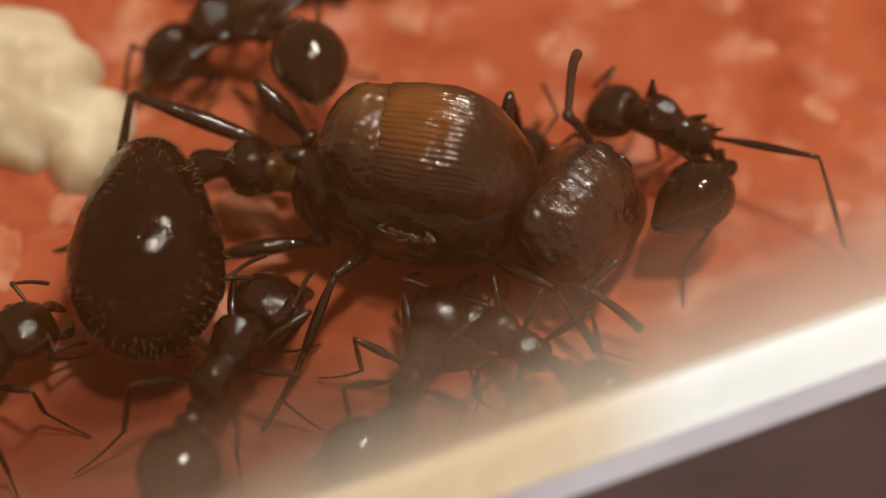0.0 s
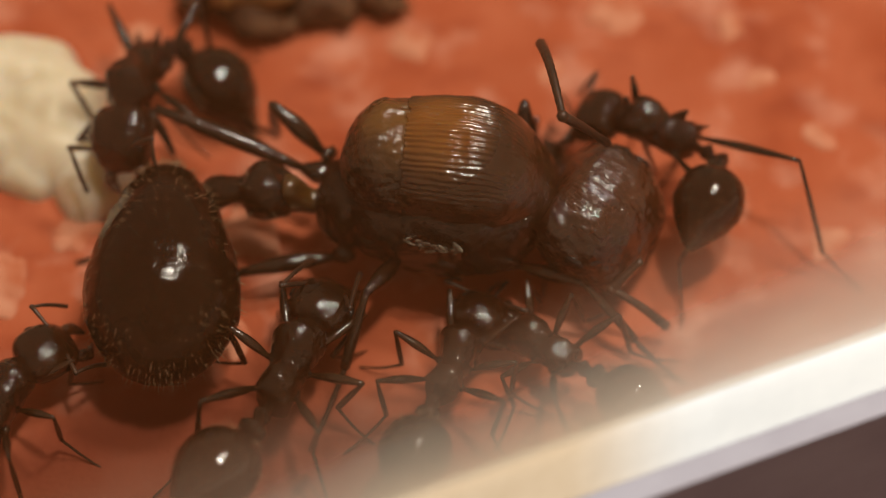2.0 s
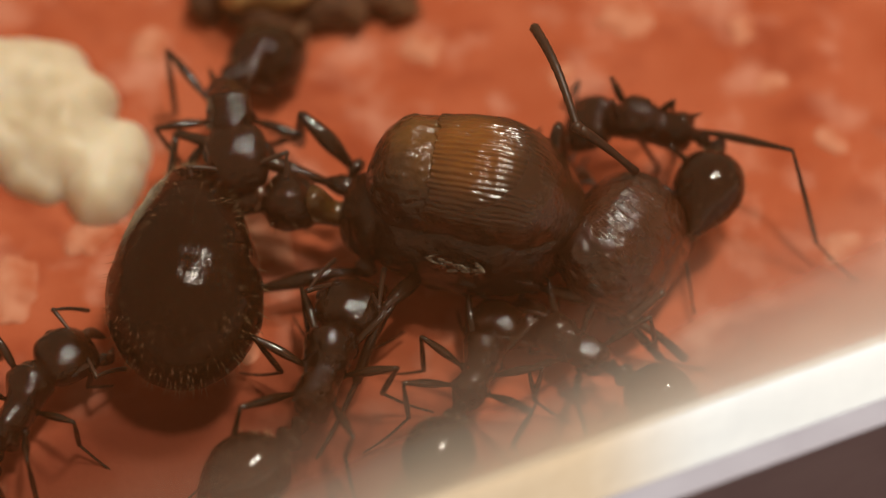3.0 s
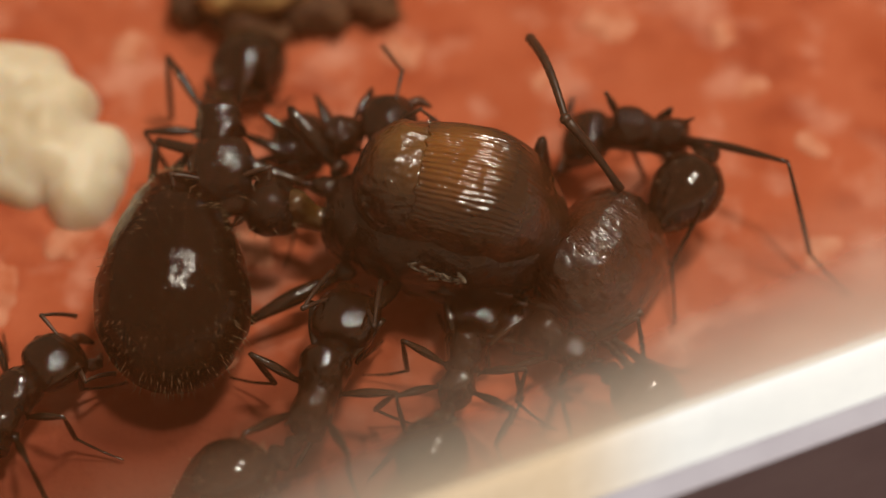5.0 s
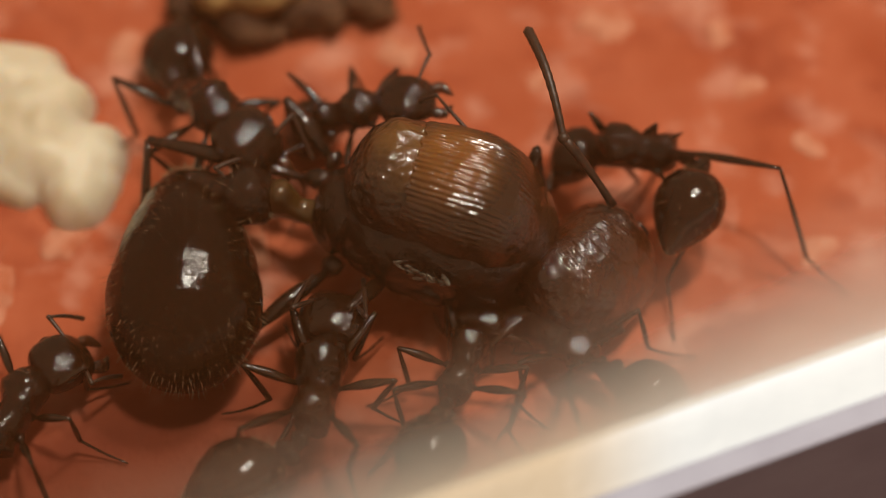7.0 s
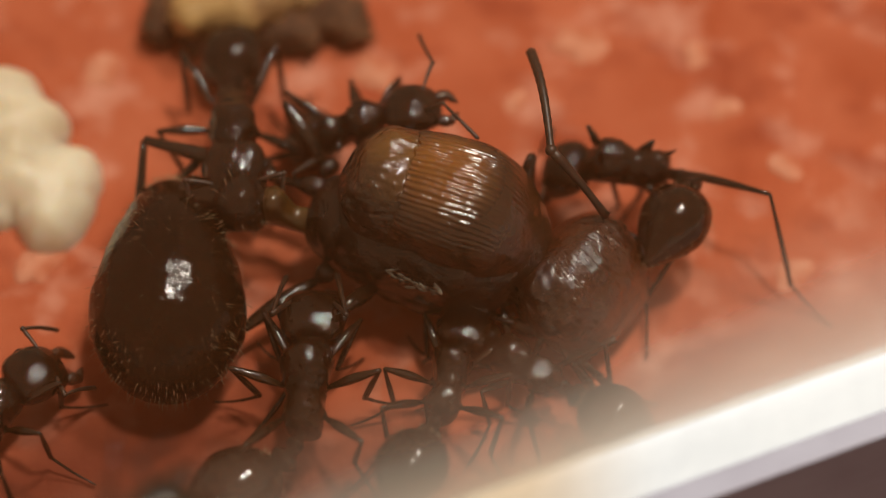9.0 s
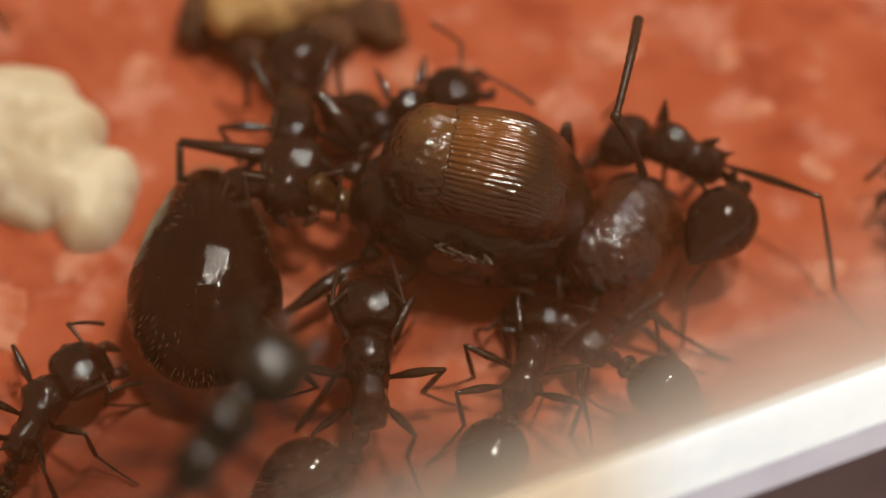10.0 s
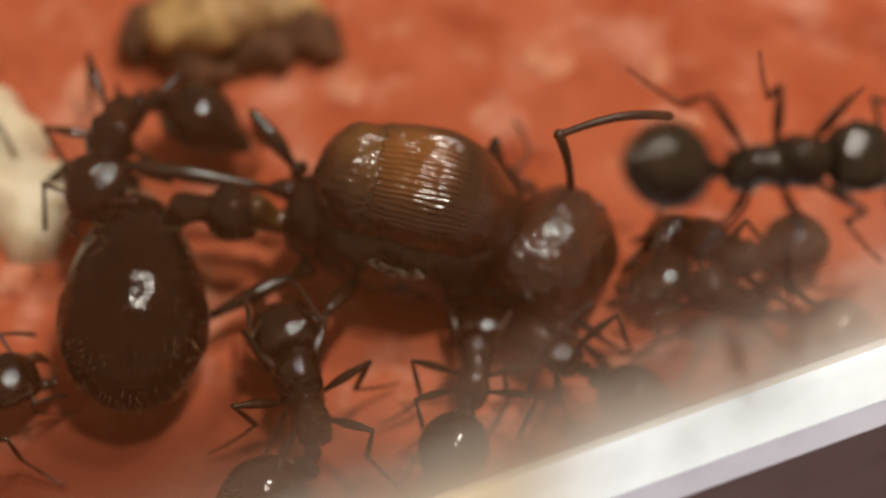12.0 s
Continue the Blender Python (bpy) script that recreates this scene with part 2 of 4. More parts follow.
def loft(stations, rings=18, sides=18, power=2.0, rough=0.0, seed=0, steps=0.0, step_at=(), ridges=0, depth=0.0, wave=0.0):
    """A closed body along x; stations are (x, z, half width, half height), or (x, y, z, half width, half height)."""
    a = [s if len(s) == 5 else (s[0], 0.0, *s[1:]) for s in stations]
    rows = smooth_rows(a, rings)
    verts, faces = [], []
    for x, y, z, ry, rz in rows:
        k = 1.0
        for at in step_at:
            k += steps * max(0.0, 1 - abs(x - at) / 0.12)
        ry, rz = max(ry, 0.004) * k, max(rz, 0.004) * k
        for j in range(sides):
            an = 2 * math.pi * j / sides
            ca, sa = math.cos(an), math.sin(an)
            v = Vector((x, y + ry * math.copysign(abs(ca) ** (2 / power), ca), z + rz * math.copysign(abs(sa) ** (2 / power), sa)))
            if wave:
                v.x += wave * (noise.noise(Vector((ca * 2.1, sa * 2.1, 5))) + 0.5 * noise.noise(Vector((ca * 7, sa * 7, 2)))) * max(0.0, 1 - abs(x + 0.74) / 0.9)
            if rough:
                v += Vector((0, ca, sa)) * rough * (noise.noise(v * 2.2 + Vector((seed, seed, 0))) + 0.4 * noise.noise(v * 6.5 + Vector((seed, 3, seed))))
            if ridges and sa > 0:
                wander = 1.6 * noise.noise(Vector((x * 0.9, an * 5, seed))) + 1.2 * noise.noise(Vector((x * 3, an * 9, 4)))
                grow = depth * (0.8 + 0.5 * noise.noise(Vector((x * 1.7, an * 12, 9))))
                v += Vector((0, ca, sa)) * grow * math.cos(ridges * an + wander) * min(1.0, max(0.1, (1.6 - x) / 0.8)) * sa ** 2
            verts.append(tuple(v))
    n = len(rows)
    for i in range(n - 1):
        for j in range(sides):
            k = (j + 1) % sides
            faces.append((i * sides + j, i * sides + k, (i + 1) * sides + k, (i + 1) * sides + j))
    faces.append(tuple(range(sides))[::-1])
    faces.append(tuple((n - 1) * sides + j for j in range(sides)))
    return verts, faces


def joined(*pieces):
    verts, faces = [], []
    for v, f in pieces:
        k = len(verts)
        verts += list(v)
        faces += [tuple(i + k for i in q) for q in f]
    return verts, faces


def moved(geometry, m):
    """Geometry turned and shifted by a matrix in millimetres."""
    return [tuple(m @ Vector(v)) for v in geometry[0]], geometry[1]


def rot(rx=0, ry=0, rz=0, at=(0, 0, 0)):
    return Matrix.LocRotScale(at, Euler([radians(a) for a in (rx, ry, rz)]), None)


def tube(points, radii, sides=8):
    """A limb through the points with a radius at each."""
    pts = [Vector(p) for p in points]
    verts, faces = [], []
    for i, p in enumerate(pts):
        d = (pts[min(i + 1, len(pts) - 1)] - pts[max(i - 1, 0)]).normalized()
        u = d.cross(Vector((0, 0, 1)) if abs(d.z) < 0.9 else Vector((1, 0, 0))).normalized()
        w = d.cross(u)
        for j in range(sides):
            an = 2 * math.pi * j / sides
            verts.append(tuple(p + (u * math.cos(an) + w * math.sin(an)) * radii[i]))
    for i in range(len(pts) - 1):
        for j in range(sides):
            k = (j + 1) % sides
            faces.append((i * sides + j, i * sides + k, (i + 1) * sides + k, (i + 1) * sides + j))
    faces.append(tuple(range(sides))[::-1])
    faces.append(tuple((len(pts) - 1) * sides + j for j in range(sides)))
    return verts, faces


def limb(a, b, thick, shape, sides=8, bow=0.0, n=9):
    """A limb segment from a to b, with its swelling given by shape, a list of factors along it."""
    a, b = Vector(a), Vector(b)
    pts, rad = [], []
    for i in range(n):
        f = i / (n - 1)
        pts.append(a.lerp(b, f) + Vector((0, 0, bow * math.sin(math.pi * f))))
        g = f * (len(shape) - 1)
        k = min(int(g), len(shape) - 2)
        rad.append(thick * (shape[k] + (shape[k + 1] - shape[k]) * (g - k)))
    return tube(pts, rad, sides)


def blob(radius, stretch=(1, 1, 1), at=(0, 0, 0), rings=8, sides=10):
    rx, ry, rz = (radius * s for s in stretch)
    st = [(at[0] - rx * math.cos(math.pi * i / rings), at[1], at[2], ry * math.sin(math.pi * i / rings), rz * math.sin(math.pi * i / rings)) for i in range(rings + 1)]
    return loft(st, rings * 2, sides)


def hairs(rng, count, surface, length, thick=0.006, lean=(0, 0, 0), keep=None):
    """Bristles on a closed surface (verts, faces): thin three-sided spikes along its normals."""
    verts, faces = [], []
    vs, fs = surface
    quads = [f for f in fs if len(f) == 4]
    while count > 0:
        f = rng.choice(quads)
        p = [Vector(vs[i]) for i in f]
        a, b = rng.random(), rng.random()
        c = p[0].lerp(p[1], a).lerp(p[3].lerp(p[2], a), b)
        nrm = (p[1] - p[0]).cross(p[3] - p[0])
        if nrm.length < 1e-9 or (keep and not keep(c)):
            count -= 0.2
            continue
        nrm.normalize()
        d = (-nrm + Vector(lean) + Vector([rng.uniform(-0.3, 0.3) for _ in range(3)])).normalized()
        u = d.cross(Vector((0.3, 0.5, 0.8))).normalized() * thick
        w = d.cross(u)
        tip = c + d * length * rng.uniform(0.6, 1.2)
        k = len(verts)
        verts += [tuple(c + u), tuple(c - u * 0.5 + w * 0.87), tuple(c - u * 0.5 - w * 0.87), tuple(tip)]
        faces += [(k, k + 1, k + 3), (k + 1, k + 2, k + 3), (k + 2, k, k + 3)]
        count -= 1
    return verts, faces


# ---- ants ----
FEMUR = (0.55, 0.8, 1.15, 1.2, 1.05, 0.75, 0.6)
TIBIA = (0.6, 0.75, 1.0, 1.0, 0.9)
TARSUS = (0.8, 0.9, 0.75, 0.85, 0.65, 0.75, 0.55, 0.65, 0.5)


def add_leg(ant, hip, foot, lengths, thick, lift=1.0, lean=(0, 0), mat=None, knee=None):
    """A leg from hip to foot, in the ant's millimetres: femur (with the coxa) > tibia, tarsus. lift and lean say where the knee goes."""
    mat = mat or LEGS
    hip, foot = Vector(hip), Vector(foot)
    lf, lt, ls = lengths
    out = Vector((foot.x - hip.x, foot.y - hip.y, 0))
    out.normalize()
    ankle = foot - out * ls * 0.88 + Vector((0, 0, ls * 0.42))
    d = ankle - hip
    reach = d.length
    k = max(1.0, reach * 1.02 / (lf + lt))
    lf, lt = lf * k, lt * k
    x = (lf * lf - lt * lt + reach * reach) / (2 * reach)
    h = math.sqrt(max(lf * lf - x * x, 0.0001))
    axis = d.normalized()
    up = Vector((lean[0], lean[1], lift))
    up = (up - axis * up.dot(axis)).normalized()
    knee = Vector(knee) if knee else hip + axis * x + up * h
    origin = Matrix.Translation(hip * MM)
    side = knee - hip
    coxa_end = side * 0.16 + Vector((0, 0, -0.25 * thick))
    femur = joined(limb((0, 0, 0.6 * thick), coxa_end, thick * 1.25, (1.0, 1.2, 0.6), 8, 0, 5),
                   limb(coxa_end, side, thick, FEMUR, 8, thick * 0.4, 11))
    leg = part("leg", femur, mat, ant, origin)
    part("tibia", limb((0, 0, 0), ankle - knee, thick * 0.76, TIBIA, 8, thick * 0.5, 9), mat, leg, Matrix.Translation(side * MM))
    fa = ankle - hip
    part("tarsus", limb((0, 0, 0), foot - ankle, thick * 0.5, TARSUS, 6, -ls * 0.07, 17), mat, leg, Matrix.Translation(fa * MM))
    return leg, hip, foot


def add_antenna(ant, root, elbow, tip, thick, bow=0.1):
    """A feeler: scape (named antenna) > funiculus with its beads."""
    root, elbow, tip = Vector(root), Vector(elbow), Vector(tip)
    e = elbow - root
    ob = part("antenna", joined(limb((0, 0, 0), e, thick, (0.9, 0.7, 0.8, 0.95, 1.0), 8, bow * 0.3, 8), blob(thick * 1.15, (1, 1, 1), tuple(e), 6, 8)), FEELER, ant, Matrix.Translation(root * MM))
    d = tip - elbow
    pts, rad = [], []
    beads = 11
    for i in range(beads * 3 + 1):
        f = i / (beads * 3)
        pts.append(d * f + Vector((0, 0, bow * math.sin(math.pi * f))))
        swell = 0.72 + 0.35 * f
        rad.append(thick * swell * (0.9 if i % 3 == 0 else 1.0) * (0.6 if i == beads * 3 else 1.25 if i == 0 else 1.0))
    fun = part("funiculus", tube(pts, rad, 8), FEELER, ob, Matrix.Translation(e * MM))
    return ob, fun, root, e, d


def head_mesh(length, width, height, power=2.5, sides=24, **extra):
    l, w, h = length, width / 2, height / 2
    return loft([(0, 0, 0.12 * w, 0.12 * h), (0.03 * l, 0, 0.62 * w, 0.55 * h), (0.14 * l, 0.0, 0.9 * w, 0.85 * h), (0.36 * l, 0.02, w, h),
                 (0.6 * l, 0.02, 0.98 * w, 0.95 * h), (0.82 * l, -0.04, 0.86 * w, 0.7 * h), (0.95 * l, -0.1, 0.64 * w, 0.42 * h), (l, -0.12, 0.3 * w, 0.2 * h)],
                24 if sides == 24 else 90, sides, power, **extra)


def mandible(side, s):
    return joined(limb((0, 0, 0), (0.3 * s, side * 0.04 * s, -0.05 * s), 0.12 * s, (0.8, 1.1, 1.0), 8, 0, 5),
                  limb((0.28 * s, side * 0.05 * s, -0.05 * s), (0.5 * s, -side * 0.17 * s, -0.08 * s), 0.1 * s, (1.2, 0.9, 0.3), 8, 0, 5))


def waist_poses(s, z, pitch, yaw):
    """Poses of petiole, postpetiole and gaster of an ant of that size, bent in three joints."""
    w1 = rot(0, pitch * 0.35, yaw * 0.35, (-0.84 * s, 0, z - 0.12 * s))
    w2 = w1 @ rot(0, pitch * 0.3, yaw * 0.3, (-0.4 * s, 0, 0))
    w3 = w2 @ rot(0, pitch * 0.35, yaw * 0.35, (-0.32 * s, 0, 0))
    return [Matrix.LocRotScale(w.translation * MM, w.to_quaternion(), None) for w in (w1, w2, w3)]


def worker(label, scale=1.0, head_turn=(20, 0), gaster_turn=(0, 0), feet=None, feelers=None, seed=0, ground=0.0, knees=None, shell=None, shine=None):
    """A worker ant on its six feet; x is forwards, its base lies on the ground under the thorax. feet: (forwards, sideways) in millimetres
    for front, middle and hind leg of the left, then of the right side; ground: the level of the feet.
    knees: places of single knees, by leg. feelers: elbow and tip of the left and right antenna from the head."""
    rng = random.Random(seed)
    s = scale
    shell, shine = shell or CUTICLE, shine or GLOSSY
    ant = new("ant")
    tagged(ant, label, "ant", "worker ants of the colony")
    z = 1.05 * s
    meso = loft([(-0.88 * s, z - 0.14 * s, 0.12 * s, 0.14 * s), (-0.82 * s, z - 0.08 * s, 0.30 * s, 0.32 * s), (-0.55 * s, z + 0.0 * s, 0.33 * s, 0.4 * s),
                 (-0.2 * s, z + 0.0 * s, 0.3 * s, 0.36 * s), (0.1 * s, z + 0.1 * s, 0.37 * s, 0.46 * s), (0.42 * s, z + 0.12 * s, 0.42 * s, 0.44 * s),
                 (0.68 * s, z + 0.07 * s, 0.3 * s, 0.28 * s), (0.84 * s, z + 0.04 * s, 0.12 * s, 0.12 * s)], 44, 30, 2.2, 0.11 * s, seed)
    chest = part("mesosoma", meso, shell, ant)
    part("bristles", hairs(rng, 80, meso, 0.2 * s, 0.006, (0, 0, 0.2), lambda c: c.z > z), HAIR, chest)
    for sd in (1, -1):
        part("spine", limb((-0.72 * s, sd * 0.17 * s, z + 0.2 * s), (-0.98 * s, sd * 0.24 * s, z + 0.36 * s), 0.06 * s, (1.2, 0.8, 0.2), 7, 0, 5), shell, chest)
    # head on its neck
    hp, hy = head_turn
    neck = rot(0, hp, hy, (0.78 * s, 0, z + 0.04 * s))
    q = s
    hm = head_mesh(1.2 * q, 1.12 * q, 0.82 * q)
    head = part("head", hm, shell, ant, Matrix.LocRotScale(neck.translation * MM, neck.to_quaternion(), None))
    for sd in (1, -1):
        part("eye", blob(0.1 * q, (1.2, 0.6, 1), (0.5 * q, sd * 0.53 * q, 0.12 * q), 6, 8), EYE, head)
        part("mandible", moved(mandible(sd, q), rot(0, 8, 0, (1.06 * q, sd * 0.3 * q, -0.12 * q))), RUSTY, head)
    feelers = feelers or [((0.75, 0.85, 0.35), (1.5, 0.75, -0.1)), ((0.75, -0.85, 0.35), (1.5, -0.75, -0.1))]
    made = []
    for sd, (e, t) in zip((1, -1), feelers):
        root = neck @ Vector((0.86 * q, sd * 0.22 * q, 0.2 * q))
        made.append(add_antenna(ant, root, neck @ (Vector(e) * q), neck @ (Vector(t) * q), 0.046 * s, 0.08 * s))
    # waist and gaster
    w1, w2, w3 = waist_poses(s, z, *gaster_turn)
    petiole = part("petiole", loft([(0.02 * s, 0, 0.09 * s, 0.09 * s), (-0.12 * s, 0.0, 0.09 * s, 0.1 * s), (-0.25 * s, 0.08 * s, 0.16 * s, 0.2 * s), (-0.36 * s, 0.02 * s, 0.12 * s, 0.13 * s), (-0.42 * s, 0, 0.07 * s, 0.07 * s)], 14, 12), shell, ant, w1)
    post = part("postpetiole", loft([(0.02 * s, 0, 0.08 * s, 0.08 * s), (-0.12 * s, 0.05 * s, 0.25 * s, 0.24 * s), (-0.25 * s, 0.03 * s, 0.23 * s, 0.21 * s), (-0.34 * s, 0, 0.1 * s, 0.1 * s)], 12, 14), shell, ant, w2)
    gm = loft([(0.02 * s, 0, 0.1 * s, 0.1 * s), (-0.06 * s, 0, 0.3 * s, 0.26 * s), (-0.32 * s, 0.02 * s, 0.58 * s, 0.54 * s), (-0.78 * s, 0.03 * s, 0.7 * s, 0.65 * s), (-1.2 * s, 0, 0.58 * s, 0.54 * s),
               (-1.56 * s, -0.06 * s, 0.34 * s, 0.3 * s), (-1.82 * s, -0.1 * s, 0.12 * s, 0.12 * s), (-1.88 * s, -0.1 * s, 0.02, 0.02)], 36, 26, 2.0, 0, 0, 0.018, (-0.95 * s, -1.25 * s, -1.45 * s))
    gaster = part("gaster", gm, shine, ant, w3)
    part("bristles", hairs(rng, 170, gm, 0.16 * s, 0.005, (-0.5, 0, 0)), HAIR, gaster)
    part("bristles", hairs(rng, 60, hm, 0.16 * q, 0.006, (0.2, 0, 0), lambda c: c.z > 0), HAIR, head)
    # legs
    feet = feet or [(x * s, y * s) for x, y in ((1.7, 1.5), (0.0, 2.15), (-2.15, 1.9), (1.7, -1.5), (0.0, -2.15), (-2.15, -1.9))]
    legs = []
    for i, (fx, fy) in enumerate(feet):
        sd, row = (1, -1)[i // 3], i % 3
        hip = ((0.45, 0.0, -0.42)[row] * s, sd * (0.24, 0.2, 0.22)[row] * s, z - (0.1, 0.2, 0.2)[row] * s)
        ln = ((1.1, 0.95, 1.0), (1.15, 1.0, 1.05), (1.45, 1.3, 1.2))[row]
        legs.append(add_leg(ant, hip, (fx, fy, 0.02 + ground), [v * s for v in ln], 0.074 * s, knee=(knees or {}).get(i)))
    return {"ant": ant, "legs": legs, "antennae": made, "waist": (petiole, post, gaster), "size": (s, z), "head": head}


LEFT_KNEE, FRONT_FOOT, RIGHT_KNEE = (-5.9, 0.95, 2.3), (5.39, -2.4, 0.02), (-3.75, -2.0, 0.9)


def queen():
    """The queen: big hunched thorax with an amber scutum, gaster swung round beside her."""
    rng = random.Random(5)
    ant = new("queen_ant")
    tagged(ant, "large dark brown queen ant with an amber striped thorax", "ant")
    thorax = loft([(-2.2, 1.55, 0.25, 0.3), (-2.0, 1.6, 0.8, 0.8), (-1.4, 1.65, 1.2, 1.15), (-0.6, 1.7, 1.42, 1.3), (0.4, 1.75, 1.48, 1.32), (1.3, 1.75, 1.3, 1.15), (1.85, 1.75, 0.9, 0.85), (2.15, 1.75, 0.4, 0.4)],
                  44, 36, 2.3, 0.14, 3)
    th = part("thorax", thorax, CUTICLE, ant)
    part("bristles", hairs(rng, 160, thorax, 0.22, 0.006, (-0.2, 0, 0.3), lambda c: c.z > 1.6), HAIR, th)
    scutum = loft([(-0.78, 2.74, 0.75, 0.7), (-0.76, 2.74, 1.16, 1.13), (-0.66, 2.75, 1.21, 1.19), (-0.3, 2.78, 1.27, 1.225), (0.3, 2.79, 1.31, 1.265), (0.9, 2.72, 1.26, 1.26), (1.45, 2.52, 1.1, 1.1), (1.95, 2.25, 0.75, 0.74), (2.2, 2.1, 0.45, 0.4), (2.27, 2.05, 0.15, 0.12)], 76, 528, 2.05, 0.03, 2, ridges=66, depth=0.024, wave=0.16)
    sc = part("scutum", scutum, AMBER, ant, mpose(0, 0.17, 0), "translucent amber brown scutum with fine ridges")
    part("bristles", hairs(rng, 220, scutum, 0.34, 0.009, (0, 0, 0.2), lambda c: c.z > 2.7), HAIR, sc)
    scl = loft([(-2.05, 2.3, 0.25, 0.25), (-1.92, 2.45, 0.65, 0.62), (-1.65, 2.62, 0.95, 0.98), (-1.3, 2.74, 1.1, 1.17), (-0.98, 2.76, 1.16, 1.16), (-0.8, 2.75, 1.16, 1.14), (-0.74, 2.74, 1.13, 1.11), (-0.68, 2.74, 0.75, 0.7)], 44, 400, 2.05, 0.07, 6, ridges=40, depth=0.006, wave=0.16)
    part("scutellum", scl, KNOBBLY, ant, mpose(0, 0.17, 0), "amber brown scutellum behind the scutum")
    for sd in (1, -1):
        flakes = []
        for k in range(26):
            f = rng.random()
            at = (-0.5 + 1.0 * f + rng.uniform(-0.1, 0.1), sd * (1.44 + 0.1 * math.sin(f * 3)), 2.44 - 0.2 * f + rng.uniform(-0.16, 0.16))
            flakes.append(moved(blob(rng.uniform(0.04, 0.085), (1.7, 0.4, 0.7), (0, 0, 0), 5, 7), rot(rng.uniform(-50, 50), rng.uniform(-60, 60), rng.uniform(-30, 30), at)))
        part("wing_scar", joined(*flakes), SCAR, ant, None, "pale crinkled stub of a shed wing")
    # knobs and plates of the flank
    for x, z, r in ((0.75, 1.75, 0.3), (0.2, 1.35, 0.36), (-0.55, 1.4, 0.34), (-1.15, 1.65, 0.32), (1.25, 1.5, 0.28)):
        for sd in (1, -1):
            part("flank_plate", blob(r, (1.25, 0.45, 1.0), (x, sd * (1.34 - 0.12 * abs(x - 0.2)), z), 8, 12), CUTICLE, ant)
    prop = loft([(-2.5, 1.5, 0.2, 0.25), (-2.4, 1.55, 0.5, 0.55), (-2.1, 1.65, 0.8, 0.82), (-1.75, 1.75, 0.9, 0.9), (-1.4, 1.8, 0.5, 0.5)], 20, 24, 2.2, 0.1, 8)
    pd = part("propodeum", prop, CUTICLE, ant, mpose(0, -0.25, 0))
    part("bristles", hairs(rng, 70, prop, 0.22, 0.006, (-0.2, 0, 0.3), lambda c: c.z > 1.5), HAIR, pd)
    # waist
    pet = part("petiole", loft([(-2.25, 1.6, 0.3, 0.34), (-2.65, 1.6, 0.22, 0.25), (-3.0, 1.72, 0.34, 0.44), (-3.2, 1.72, 0.34, 0.42), (-3.45, 1.62, 0.22, 0.22)], 18, 20, 2.0, 0.08, 2), WAIST, ant, mpose(0, -0.35, 0))
    pm = loft([(-3.12, 1.6, 0.2, 0.2), (-3.25, 1.7, 0.42, 0.42), (-3.62, 1.8, 0.58, 0.56), (-4.0, 1.74, 0.5, 0.5), (-4.25, 1.64, 0.3, 0.28), (-4.7, 1.52, 0.36, 0.32), (-4.95, 1.5, 0.2, 0.2), (-5.0, 1.5, 0.02, 0.02)], 24, 24, 2.0, 0.09, 4)
    pp = part("postpetiole", pm, CUTICLE, ant, mpose(0.05, -0.4, 0))
    part("bristles", hairs(rng, 55, pm, 0.24, 0.007), HAIR, pp)
    # gaster, turned to her right side
    gm = loft([(0.25, 0, 0.1, 0.1), (0.17, 0.0, 0.36, 0.3), (-0.15, 0.0, 0.68, 0.66), (-1.1, 0.05, 1.14, 1.12), (-2.1, 0.02, 1.44, 1.36), (-3.0, -0.05, 1.5, 1.32), (-3.75, -0.15, 1.2, 1.0), (-4.25, -0.25, 0.72, 0.55), (-4.45, -0.28, 0.1, 0.1)],
              64, 48, 2.0, 0.03, 1, 0.02, (-0.5, -2.35, -3.15, -3.8))
    g = part("gaster", gm, QGASTER, ant, mpose(-5.0, -0.4, 1.72, 0, 3, 88), "dark glossy egg-shaped gaster with golden bristles")
    part("bristles", hairs(rng, 900, gm, 0.2, 0.0055, (-0.6, 0, 0), lambda c: c.x > -4.0 or rng.random() < 0.35), DARK_HAIR, g)
    # head
    hm = head_mesh(2.45, 2.8, 2.1, 2.3, 600, rough=0.07, seed=4, ridges=90, depth=0.004)
    head = part("head", hm, RUSTY, ant, mpose(2.2, 0.45, 2.15, 0, 32, -24), "rusty brown head with fine wrinkles")
    for sd in (1, -1):
        part("eye", blob(0.22, (1.2, 0.55, 1), (1.15, sd * 1.32, 0.3), 8, 12), EYE, head)
        part("mandible", moved(mandible(sd, 2.0), rot(0, 38, 0, (2.12, sd * 0.62, -0.3))), CUTICLE, head)
    part("bristles", hairs(rng, 70, hm, 0.22, 0.006, (0.3, 0, 0), lambda c: c.z > 0.2), HAIR, head)
    left = add_antenna(ant, (3.1, 1.0, 2.75), (1.73, 1.85, 3.6), (0.3, 3.81, 3.69), 0.105, 0.3)
    right = add_antenna(ant, (4.02, -0.94, 1.7), (3.49, -1.43, 1.3), (4.68, -1.71, 0.5), 0.1, 0.1)
    # legs: front, middle, hind
    lg = 0.165
